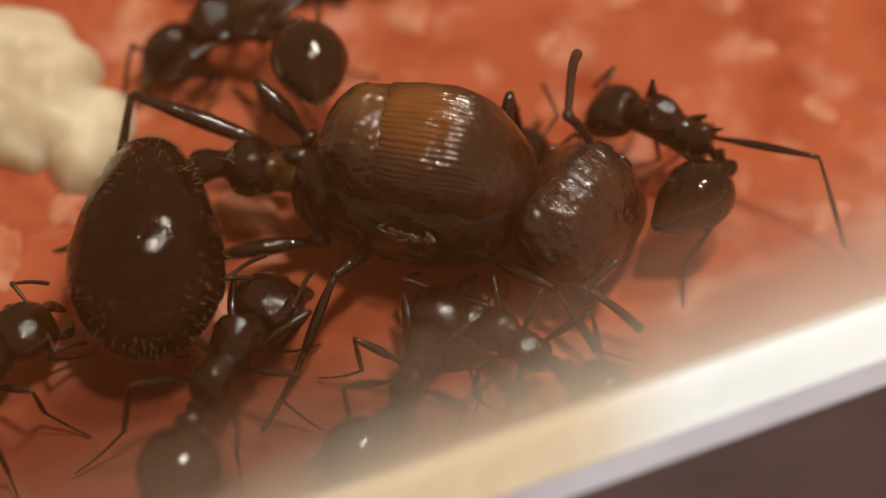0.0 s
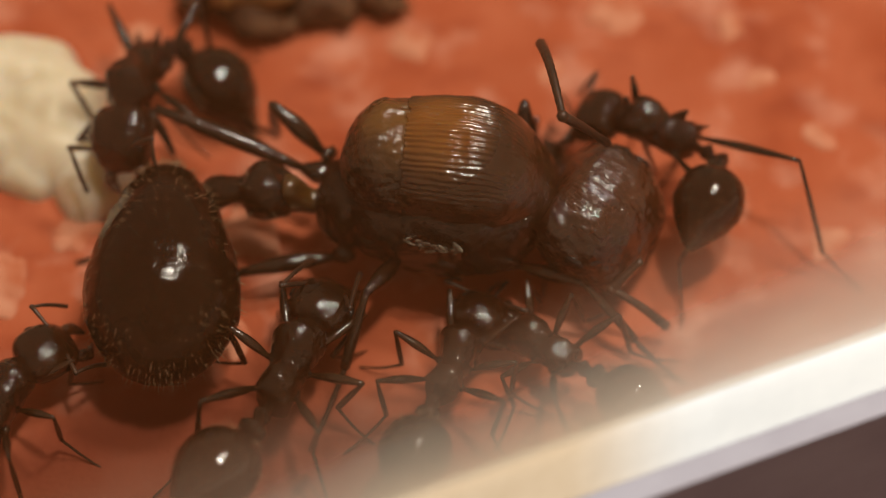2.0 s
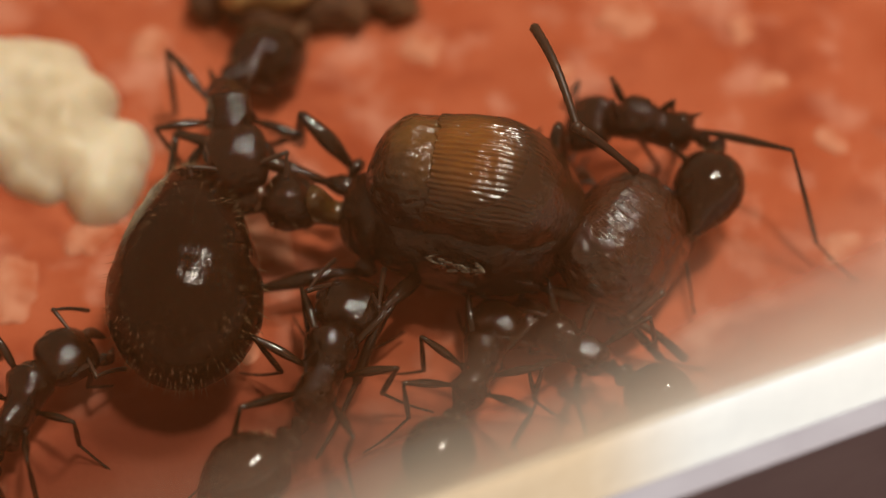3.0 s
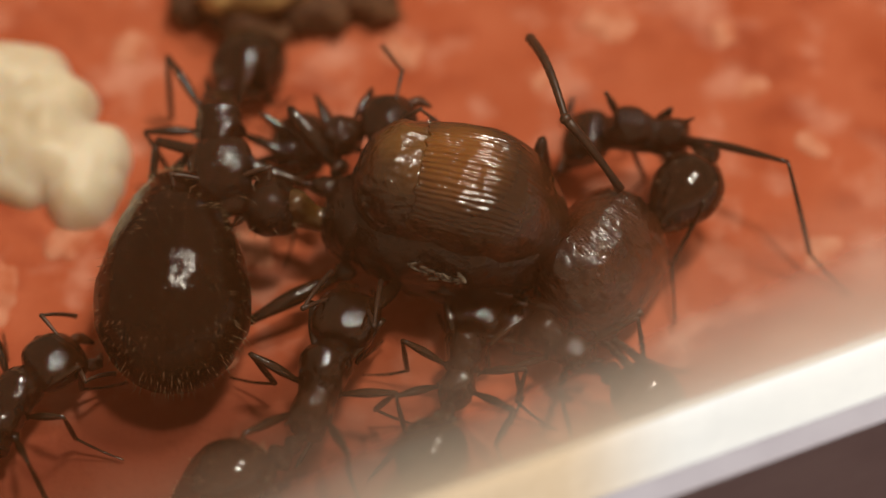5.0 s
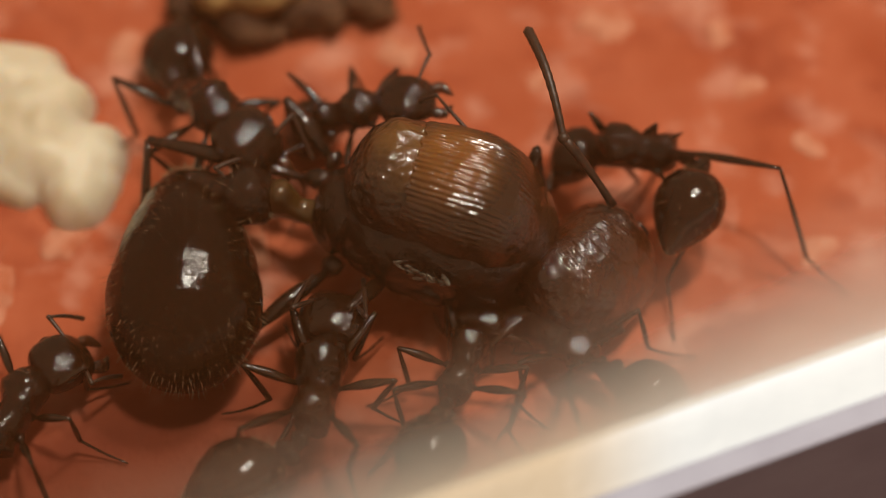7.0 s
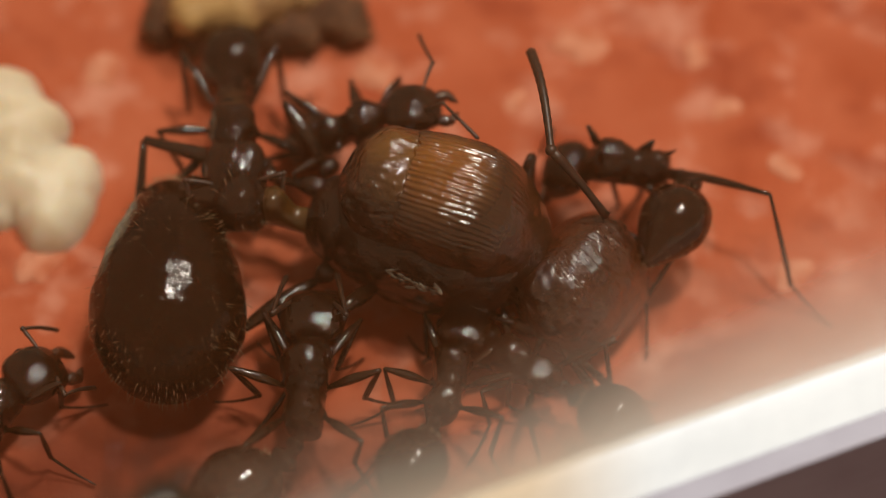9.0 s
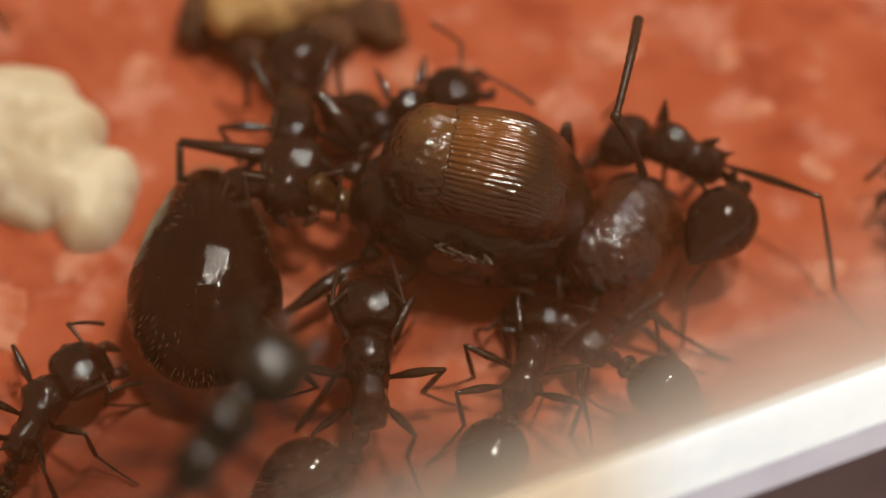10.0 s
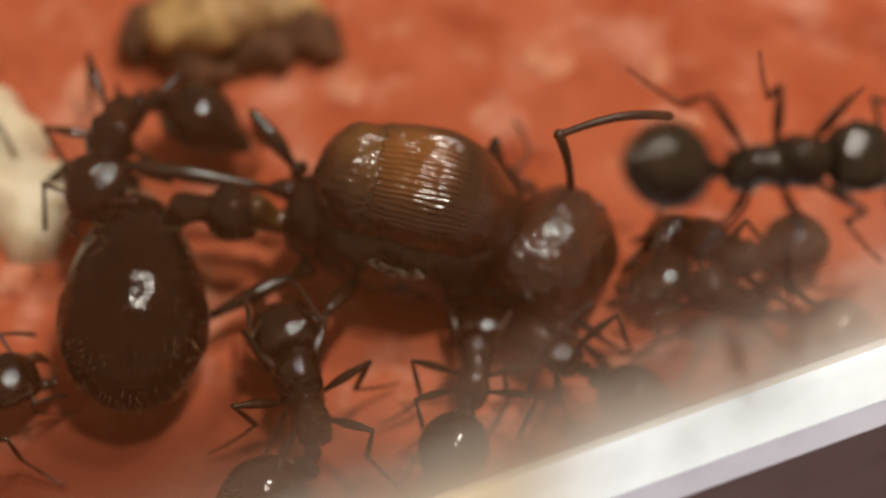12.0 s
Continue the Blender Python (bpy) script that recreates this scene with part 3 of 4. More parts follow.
    legs = [add_leg(ant, (1.35, 0.7, 1.2), (1.92, 3.01, 0.02), (1.9, 1.5, 1.2), lg, knee=(1.42, 1.87, 2.6)),
            add_leg(ant, (-2.3, 0.7, 1.5), (-4.49, 2.68, 0.02), (2.2, 1.8, 1.4), lg, knee=(-3.57, 1.44, 2.3)),
            add_leg(ant, (-2.3, 0.3, 1.5), (-7.3, -1.5, 0.02), (3.0, 2.2, 1.4), lg * 0.95, knee=LEFT_KNEE),
            add_leg(ant, (1.4, -0.9, 1.0), FRONT_FOOT, (2.0, 1.6, 1.5), lg * 0.8, knee=(2.96, -1.25, 1.3)),
            add_leg(ant, (-0.6, -0.9, 1.0), (-2.19, -4.93, 0.02), (2.0, 2.0, 1.8), lg * 0.9, knee=(-1.26, -2.26, 1.7)),
            add_leg(ant, (-1.7, -1.0, 0.9), (-5.3, -2.9, 0.02), (2.4, 2.0, 1.6), lg * 0.95, knee=RIGHT_KNEE)]
    return {"ant": ant, "legs": legs, "antennae": (left, right), "head": head, "gaster": g, "petiole": pet, "postpetiole": pp}


# ---- the nest ----
def height_at(x, y):
    v = Vector((x, y, 0))
    return 0.10 * noise.noise(v * 0.45) + 0.05 * noise.noise(v * 1.3 + Vector((7, 3, 1))) - 0.03


# the rim runs across the corner: a direction and a foot point in millimetres
RIM_DIR = Vector((0.932, 0.361, 0))
RIM_OUT = Vector((0.361, -0.932, 0))
RIM_AT = Vector((5.2, -3.40, 0))
PANE_TILT = 20
PANE_THICK = 3.0


def nest():
    n = 150
    verts, faces = [], []
    for j in range(n + 1):
        for i in range(n + 1):
            u = i / n * 2 - 1
            v = j / n
            p = RIM_AT + RIM_DIR * (u * 30) - RIM_OUT * (v * 27 - 1.2)
            verts.append((p.x, p.y, height_at(p.x, p.y)))
    for j in range(n):
        for i in range(n):
            a = j * (n + 1) + i
            faces.append((a, a + 1, a + n + 2, a + n + 1))
    me = mesh_from("floor", verts, faces)
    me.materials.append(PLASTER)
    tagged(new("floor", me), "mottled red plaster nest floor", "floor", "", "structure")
    # tabletop below
    t = 600
    me = mesh_from("tabletop", [(-t, -t, -9), (t, -t, -9), (t, t, -9), (-t, t, -9)], [(0, 1, 2, 3)])
    me.materials.append(TABLE)
    tagged(new("tabletop", me), "dark plum tabletop under the nest", "table", "", "structure")


def bar(name, lo, hi, z0, z1, mat, label, category, bevel=0.1, parent=None):
    """A long bar along the rim, from lo to hi outwards of the rim's foot line."""
    bm = bmesh.new()
    bmesh.ops.create_cube(bm, size=1.0)
    for v in bm.verts:
        p = RIM_AT + RIM_DIR * (v.co.x * 60) + RIM_OUT * (lo + (v.co.y + 0.5) * (hi - lo))
        v.co = Vector((p.x, p.y, z0 + (v.co.z + 0.5) * (z1 - z0))) * MM
    bmesh.ops.recalc_face_normals(bm, faces=bm.faces)
    bmesh.ops.bevel(bm, geom=list(bm.edges), offset=bevel * MM, segments=2, affect="EDGES")
    me = bpy.data.meshes.new(name)
    bm.to_mesh(me)
    bm.free()
    me.materials.append(mat)
    ob = new(name, me)
    ob.parent = parent
    return tagged(ob, label, category, "", "" if parent else "structure")


def larvae():
    """A soft heap of larvae that cling together."""
    heap = new("larva_heap")
    tagged(heap, "heap of cream coloured ant larvae on the plaster", "larvae")
    lobes = [(-7.68, 2.55, 0.8, 0.98, 0.85), (-7.5, 3.45, 0.66, 0.7, 0.75), (-8.45, 3.2, 0.95, 0.8, 0.95), (-8.65, 4.3, 1.1, 1.05, 1.05), (-9.7, 3.7, 1.1, 1.0, 1.0), (-10.0, 5.0, 1.3, 1.0, 1.1), (-8.95, 5.1, 0.95, 0.75, 0.9), (-8.95, 2.8, 0.75, 0.6, 0.6), (-11.3, 4.4, 1.2, 1.2, 0.9)]
    x0, y0, step, nx, ny = -12.6, 1.2, 0.07, 86, 76
    verts, keep, faces = [], [], []
    for j in range(ny):
        for i in range(nx):
            x, y = x0 + i * step, y0 + j * step
            wx = x + 0.22 * noise.noise(Vector((x, y, 2.0)) * 1.1)
            wy = y + 0.22 * noise.noise(Vector((x, y, 8.0)) * 1.1)
            total = 0.0
            for cx, cy, rx, ry, top in lobes:
                d = math.hypot((wx - cx) / rx, (wy - cy) / ry)
                total += math.exp(4.5 * (top * math.sqrt(1 - d * d) if d < 1 else -3 * (d - 1)))
            z = math.log(total) / 4.5 + 0.07 * noise.noise(Vector((x, y, 5.0)) * 2.2)
            keep.append(z > -0.35)
            verts.append((x, y, max(z, -0.35)))
    for j in range(ny - 1):
        for i in range(nx - 1):
            a = j * nx + i
            ring = (a, a + 1, a + nx + 1, a + nx)
            if any(keep[v] for v in ring):
                faces.append(ring)
    part("larva_mass", (verts, faces), BROOD, heap)


def seeds():
    for x, y, z, turn, k, mat, label, nm in [(-4.1, 7.35, 0.8, 25, 1.4, SEED, "tan seed husk lying on the plaster", "seed"), (-2.7, 7.9, 0.6, -35, 1.0, SEED, "tan seed husk lying on the plaster", "seed"),
                                             (-5.5, 7.3, 0.3, 70, 0.8, DEBRIS, "dark crumb of seed shell", "crumb"), (-2.9, 6.85, 0.3, 10, 0.85, DEBRIS, "dark crumb of seed shell", "crumb"),
                                             (-2.0, 7.2, 0.35, -30, 0.85, DEBRIS, "dark crumb of seed shell", "crumb"), (-4.4, 6.5, 0.3, -15, 0.8, DEBRIS, "dark crumb of seed shell", "crumb")]:
        g = loft([(-1.1, 0, 0.05, 0.05), (-0.9, 0, 0.4, 0.35), (-0.2, 0.05, 0.68, 0.6), (0.5, 0, 0.62, 0.55), (1.0, 0, 0.25, 0.25), (1.2, 0, 0.04, 0.04)], 24, 20, 2.0, 0.26, x)
        me = mesh_from(nm, [tuple(Vector(v) * k) for v in g[0]], g[1])
        me.materials.append(mat)
        ob = new(nm, me)
        ob.matrix_basis = mpose(x, y, z, 0, 5, turn)
        tagged(ob, label, "seed" if nm == "seed" else "debris")


def grains():
    """Pale grains half sunk in the plaster."""
    rng = random.Random(21)
    for x, y, k in [(7.46, 1.1, 0.34), (7.46, 3.64, 0.3), (-4.3, 1.3, 0.55), (-9.38, 0.1, 0.6), (-7.9, 1.36, 0.4), (3.3, 6.75, 0.5), (-1.06, 6.0, 0.45), (5.75, 6.44, 0.3),
                    (-4.6, -1.1, 0.35), (1.9, 5.3, 0.25), (6.3, 5.1, 0.28), (-6.9, 6.0, 0.4)]:
        g = blob(k, (1.35, 1.0, 0.26), (0, 0, 0), 12, 24)
        verts = [tuple(Vector(v) * (1 + 0.4 * noise.noise(Vector(v) * 3.2 + Vector((x, y, 0))))) for v in g[0]]
        me = mesh_from("plaster_grain", verts, g[1])
        me.materials.append(GRAIN)
        ob = new("plaster_grain", me)
        ob.matrix_basis = mpose(x, y, height_at(x, y) - 0.08 * k, 0, 0, rng.uniform(0, 180))
        tagged(ob, "pale pink grain half sunk in the red plaster", "grain", "pale grains in the plaster")


def cover():
    """Clear cover pane, with the glass's reflected haze painted on along the rim."""
    m = bpy.data.materials.new("hazy_cover_pane")
    m.use_nodes = True
    nt = m.node_tree
    nt.nodes.remove(nt.nodes["Principled BSDF"])
    clear = nt.nodes.new("ShaderNodeBsdfTransparent")
    haze = node(m, "ShaderNodeBsdfTranslucent", Color=(0.84, 0.79, 0.72, 1))
    haze2 = node(m, "ShaderNodeBsdfDiffuse", Color=(0.84, 0.79, 0.72, 1))
    tint = nt.nodes.new("ShaderNodeMix")
    tint.data_type = "RGBA"
    tint.inputs[6].default_value, tint.inputs[7].default_value = (0.70, 0.29, 0.115, 1), (0.84, 0.79, 0.72, 1)
    link(m, tint.outputs[2], haze.inputs["Color"])
    link(m, tint.outputs[2], haze2.inputs["Color"])
    add = node(m, "ShaderNodeMixShader", Fac=0.4)
    link(m, haze.outputs[0], add.inputs[1])
    link(m, haze2.outputs[0], add.inputs[2])
    tc = nt.nodes.new("ShaderNodeTexCoord")
    sep = nt.nodes.new("ShaderNodeSeparateXYZ")
    link(m, tc.outputs["Object"], sep.inputs[0])
    nz = node(m, "ShaderNodeTexNoise", Scale=230, Detail=3.0)
    link(m, tc.outputs["Object"], nz.inputs["Vector"])
    wob = node(m, "ShaderNodeMath")
    wob.operation = "MULTIPLY_ADD"
    link(m, nz.outputs["Fac"], wob.inputs[0])
    wob.inputs[1].default_value = 1.2 * MM
    link(m, sep.outputs["Y"], wob.inputs[2])
    # the painted haze reaches further in towards one end
    skew = node(m, "ShaderNodeMath")
    skew.operation = "MULTIPLY_ADD"
    link(m, sep.outputs["X"], skew.inputs[0])
    skew.inputs[1].default_value = -0.05
    link(m, wob.outputs[0], skew.inputs[2])
    steps = []
    for far, near, most in ((3.6, 2.2, 0.19), (2.2, 0.45, 0.56)):
        r = nt.nodes.new("ShaderNodeMapRange")
        r.interpolation_type = "SMOOTHSTEP"
        r.inputs["From Min"].default_value, r.inputs["From Max"].default_value = far * MM, near * MM
        r.inputs["To Max"].default_value = most
        link(m, skew.outputs[0], r.inputs["Value"])
        steps.append(r)
    # thin veil of stray light over the whole view, painted onto the pane
    veil = node(m, "ShaderNodeMapRange")
    veil.inputs["To Min"].default_value, veil.inputs["To Max"].default_value = 0.055, 0.078
    link(m, nz.outputs["Fac"], veil.inputs["Value"])
    veil_haze = node(m, "ShaderNodeMath")
    veil_haze.operation = "ADD"
    link(m, veil.outputs["Result"], veil_haze.inputs[0])
    link(m, steps[0].outputs[0], veil_haze.inputs[1])
    ramp = node(m, "ShaderNodeMath")
    ramp.operation = "ADD"
    link(m, veil_haze.outputs[0], ramp.inputs[0])
    link(m, steps[1].outputs[0], ramp.inputs[1])
    # painted haze: reddish veil where the pane is clear, cream glare near the rim
    painted_amount = node(m, "ShaderNodeMapRange")
    painted_amount.inputs["From Min"].default_value, painted_amount.inputs["From Max"].default_value = 0.08, 0.42
    link(m, ramp.outputs[0], painted_amount.inputs["Value"])
    link(m, painted_amount.outputs["Result"], tint.inputs["Factor"])
    under = node(m, "ShaderNodeMath")
    under.operation = "LESS_THAN"
    under.inputs[1].default_value = 0.6 * MM
    link(m, sep.outputs["Z"], under.inputs[0])
    lower = node(m, "ShaderNodeMath")
    lower.operation = "MULTIPLY"
    link(m, ramp.outputs[0], lower.inputs[0])
    link(m, under.outputs[0], lower.inputs[1])
    mix = nt.nodes.new("ShaderNodeMixShader")
    link(m, lower.outputs[0], mix.inputs["Fac"])
    link(m, clear.outputs[0], mix.inputs[1])
    link(m, add.outputs[0], mix.inputs[2])
    link(m, mix.outputs[0], nt.nodes["Material Output"].inputs["Surface"])
    verts = [(x, y, z) for z in (0.35, PANE_THICK) for x, y in ((-30, -0.3), (30, -0.3), (30, 26), (-30, 26))]
    me = mesh_from("cover_pane", verts, [(3, 2, 1, 0), (4, 5, 6, 7)])
    me.materials.append(m)
    ob = new("cover_pane", me)
    turn = math.degrees(math.atan2(RIM_DIR.y, RIM_DIR.x))
    p = RIM_AT
    ob.matrix_basis = mpose(p.x, p.y, 3.33, PANE_TILT, 0, turn)
    ob.visible_shadow = False
    tagged(ob, "clear tilted cover pane with haze painted along its edge", "cover pane", "", "structure")


nest()
bar("rim", 0.14, 1.34, -4, 3.3, RIM, "white plastic rim of the nest box", "rim", 0.015)
bar("rim_edge", 1.341, 1.80, -4, 3.29, EDGE, "thin lavender plastic edge along the rim", "rim", 0.012)
cover()
larvae()
seeds()
grains()

queen_ant = queen()
groomer = worker("black worker ant licking the queen's waist", 1.13, (38, 0), (25, 0), feet=[(1.25, 0.95), (0.75, 1.5), (-2.6, 1.5), (1.15, -1.3), (0.3, -2.3), (-2.5, -1.6)], ground=-0.3, seed=1)
lurker = worker("black worker ant crowding behind the queen", 0.92, (10, 0), (0, 0), feelers=[((1.2, 0.9, 0.3), (0.9, 1.9, 0.0)), ((1.35, -0.25, 0.4), (2.0, -1.2, 0.2))], seed=2)
perched = worker("black worker ant leaning over the queen's head", 1.02, (40, 0), (-5, -75), feet=[(0.86, 0.46), (0.31, 0.63), (-0.98, 3.31), (0.58, -1.62), (-0.93, -1.07), (-4.6, 1.85)], ground=-0.7, knees={5: (-2.9, 0.35, 1.5), 4: (-0.48, -0.36, 1.5), 2: (-1.45, 1.65, 1.3), 3: (0.79, -0.4, 1.8), 0: (0.49, 0.21, 1.9)}, seed=3)
low_one = worker("black worker ant squeezed in under the queen", 1.15, (15, 0), (5, -20), feet=[(1.9, 1.0), (0.1, 2.1), (-3.0, 1.9), (1.9, -1.0), (0.2, -2.2), (-2.3, -1.7)], feelers=[((0.1, 0.62, 0.55), (1.25, 0.5, 0.3)), ((0.15, -0.6, 0.55), (1.3, -0.35, 0.35))], seed=4)
hazy_one = worker("black worker ant behind the painted haze of the pane", 1.0, (10, 0), (15, 0), feet=[(1.7, 1.0), (-0.3, 2.0), (-2.2, 1.5), (1.8, -1.2), (0.2, -2.1), (-1.5, -2.1)], seed=6)
corner_one = worker("black worker ant with a round head by the larvae", 1.0, (12, -35), (0, 0), seed=7)
newcomer = worker("black worker ant arriving along the rim", 1.05, (15, 0), (0, 0), seed=8)
climber = worker("dark worker ant hurrying across the top of the cover", 1.12, (10, 0), (0, 0), seed=9, shell=VEILED, shine=VEILED)

shaded_one = worker("black worker ant in the shade under the queen's head", 0.95, (12, 0), (-12, 0), seed=12)
brood_one = worker("black worker ant beyond the larvae at the nest wall", 1.0, (10, 0), (-10, 0), seed=11)


def glide(thing, rows):
    """Rows of seconds, place in millimetres and turn in degrees (about z, then y, then x)."""
    walk(thing, [(t, mpose(x, y, z, rx, ry, rz)) for t, x, y, z, rz, ry, rx in rows])


def stride(ant, rows, reach=0.55, ground=0.02, plant=0.0, aims=None):
    """Moves an ant along its rows; each foot stays planted until the body has drifted from it, then steps on."""
    glide(ant["ant"], rows)
    poses = [(t, mpose(x, y, z, rx, ry, rz)) for t, x, y, z, rz, ry, rx in rows]
    for i, (leg, hip, foot) in enumerate(ant["legs"]):
        hip, foot = hip * MM, foot * MM
        if aims and i in aims:
            # the leg's named point is led along its own places
            rest, places = aims[i]
            rest = Vector(rest) * MM
            ts = [p[0] for p in places]
            keys = []
            for t, m in poses:
                at = m.inverted() @ (Vector([np.interp(t, ts, [p[k] for p in places]) for k in (1, 2, 3)]) * MM)
                keys.append((t, Matrix.LocRotScale(hip, (rest - hip).rotation_difference(at - hip), None)))
            walk(leg, keys)
            continue
        planted = min(poses, key=lambda row: abs(row[0] - plant))[1] @ foot
        planted.z = planted.z if ground is None else ground * MM
        keys = []
        for t, m in poses:
            f = m.inverted() @ planted
            if (f - foot).xy.length > reach * MM:
                f = foot + (foot - f).normalized() * reach * 0.5 * MM
                planted = m @ f
                planted.z = planted.z if ground is None else ground * MM
                f = m.inverted() @ planted
            turn = (foot - hip).rotation_difference(f - hip)
            keys.append((t, Matrix.LocRotScale(hip, turn, None)))
        walk(leg, keys)


def bend(ant, rows, curl=0):
    """Bends the waist: rows of seconds, pitch and yaw of the gaster; curl: the gaster's own further turn."""
    for i, piece in enumerate(ant["waist"]):
        own = rot(0, 0, curl if i == 2 else 0)
        walk(piece, [(t, waist_poses(*ant["size"], pitch, yaw)[i] @ own) for t, pitch, yaw in rows])


def wave(antenna, rows):
    """Swings a feeler: rows of seconds, elbow and tip in the ant's millimetres."""
    scape, funiculus, root, e, d = antenna
    first, second = [], []
    for t, elbow, tip in rows:
        a = e.rotation_difference(Vector(elbow) - root)
        b = d.rotation_difference(Vector(tip) - Vector(elbow))
        first.append((t, Matrix.LocRotScale(root * MM, a, None)))
        second.append((t, Matrix.LocRotScale(e * MM, a.inverted() @ b, None)))
    walk(scape, first)
    walk(funiculus, second)


def motions():
    stride(queen_ant, [
        (0, -0.8, 0.73, 0, -10.5, 0, 0),
        (0.5, -0.64, 0.8, 0, -10, 0, 0),
        (1, -0.59, 0.87, 0, -9.3, 0, 0),
        (1.5, -0.54, 1.01, 0, -8, 0, 0),
        (2, -0.41, 1.13, 0, -7, 0, 0),
        (2.5, -0.23, 0.96, 0, -8, 0, 0),
        (2.7, -0.2, 0.82, 0, -9.1, 0.4, 0),
        (4.3, -0.28, 0.76, 0.01, -11.1, 4, 0),
        (4.5, -0.29, 0.76, 0.01, -11.1, 4.3, 0),
        (5, -0.27, 0.73, 0.01, -11.5, 5.2, 0),
        (5.5, -0.35, 0.71, 0.01, -11.6, 6, 0),
        (6, -0.44, 0.68, 0.01, -15.7, 6.5, 0),
        (6.5, -0.46, 0.74, 0.02, -15.9, 7, 0),
        (8.5, -0.17, 0.72, 0.02, -16.8, 7, 0),
        (9, -0.06, 1.08, 0.02, -16.8, 7, 0),
        (9.5, -0.08, 1.45, 0.02, -15.7, 7, 0),
        (10, 0.04, 1.7, 0.02, -11.3, 6.8, 0),
        (10.5, 0.22, 1.62, 0.01, -10.9, 6.6, 0),
        (11, 0.29, 1.35, 0.01, -10.9, 6.4, 0),
        (11.5, 0.19, 1.47, 0.01, -10.5, 6.2, 0),
        (12, 0.08, 1.61, 0.01, -10.2, 6, 0),
    ], aims={2: (LEFT_KNEE, ((0, -6.44, 2.46, 2.3), (0.5, -6.45, 2.39, 2.3), (1, -6.26, 2.52, 2.3), (1.5, -6.16, 2.6, 2.3), (2, -6.19, 2.87, 2.3), (2.5, -6.52, 2.53, 2.3), (4.5, -6.44, 2.34, 2.3), (5, -6.33, 2.4, 2.3), (5.5, -6.53, 2.41, 2.3), (6, -6.55, 2.49, 2.3), (6.5, -6.57, 2.43, 2.3), (8.5, -6.29, 2.6, 2.3), (9, -5.71, 2.88, 2.3), (9.5, -5.63, 2.87, 2.3), (10, -5.74, 2.84, 2.3), (10.5, -5.82, 2.67, 2.3), (11, -5.83, 2.49, 2.3), (11.5, -5.76, 2.54, 2.3), (12, -5.6, 2.62, 2.3))),
             3: (FRONT_FOOT, ((0, 3.18, -2.83, 0.02), (0.5, 3.53, -2.75, 0.02), (1, 4.3, -2.4, 0.02), (1.5, 4.41, -2.03, 0.02), (2, 4.17, -1.99, 0.02), (2.5, 4.19, -1.86, 0.02), (4.5, 3.83, -2.21, 0.02), (5, 3.7, -2.07, 0.02), (5.5, 3.53, -2.2, 0.02), (6, 3.27, -2.35, 0.02), (6.5, 3.29, -2.36, 0.02), (8.5, 3.18, -2.14, 0.02), (9, 3.39, -1.98, 0.02), (9.5, 3.51, -1.76, 0.02), (10, 5.41, -0.93, 0.02), (10.5, 5.6, -1.27, 0.02), (11, 4.45, -1.66, 0.02), (11.5, 4.76, -0.61, 0.02), (12, 4.49, -0.46, 0.02))),
             5: (RIGHT_KNEE, ((0, -4.8, -0.33, 0.8), (0.5, -4.66, -0.4, 0.8), (1, -4.52, -0.35, 0.8), (1.5, -4.46, -0.36, 0.8), (2, -4.54, -0.09, 0.8), (2.5, -4.27, -0.29, 0.8), (4.5, -4.03, -0.83, 0.8), (5, -3.96, -0.91, 0.8), (5.5, -3.92, -1.04, 0.8), (6, -3.99, -1.09, 0.8), (6.5, -3.96, -1.2, 0.8), (8.5, -3.62, -0.98, 0.8), (9, -3.87, -0.82, 0.8), (9.5, -3.96, -0.66, 0.8), (10, -3.8, -0.51, 0.8), (10.5, -3.82, -0.63, 0.8), (11, -3.88, -0.74, 0.8), (11.5, -3.62, -0.73, 0.8), (12, -4.76, -0.68, 0.8)))})
    stride(groomer, [
        (0, -4.6, 3.91, 0.6, -183, 18, 55),
        (0.5, -4.95, 3.87, 0.63, -186, 14, 55),
        (1, -5.5, 3.99, 0.67, -189, 14, 55),
        (1.5, -5.98, 3.58, 0.7, -187, 25, 45),
        (2, -6.17, 3.47, 0.8, -106, -14, 25),
        (2.5, -5.22, 2.67, 0.9, -80, -27, 0),
        (4.5, -4.6, 2.55, 0.9, -80, -29, 0),
        (5, -4.67, 2.42, 0.9, -85, -29, 0),
        (5.5, -4.52, 2.67, 0.9, -81, -28, 0),
        (6, -4.67, 2.88, 0.9, -52, -26, 0),
        (6.5, -4.65, 2.97, 0.9, -49, -26, 0),
        (8.5, -4.37, 2.78, 0.9, -70, -27, 0),
        (9, -3.84, 3.04, 0.9, -85, -24, 0),
        (9.5, -3.52, 3.19, 0.9, -87, -24, 0),
        (10, -3.39, 3.11, 0.9, -88, -25, 0),
        (10.5, -4.23, 2.78, 0.9, -95, -27, 0),
        (11, -5.32, 3.37, 0.93, -105, -24, 0),
        (11.5, -5.57, 3.31, 0.97, -108, -21, 0),
        (12, -5.82, 3.15, 1, -102, -18, 0),
    ], 0.3)
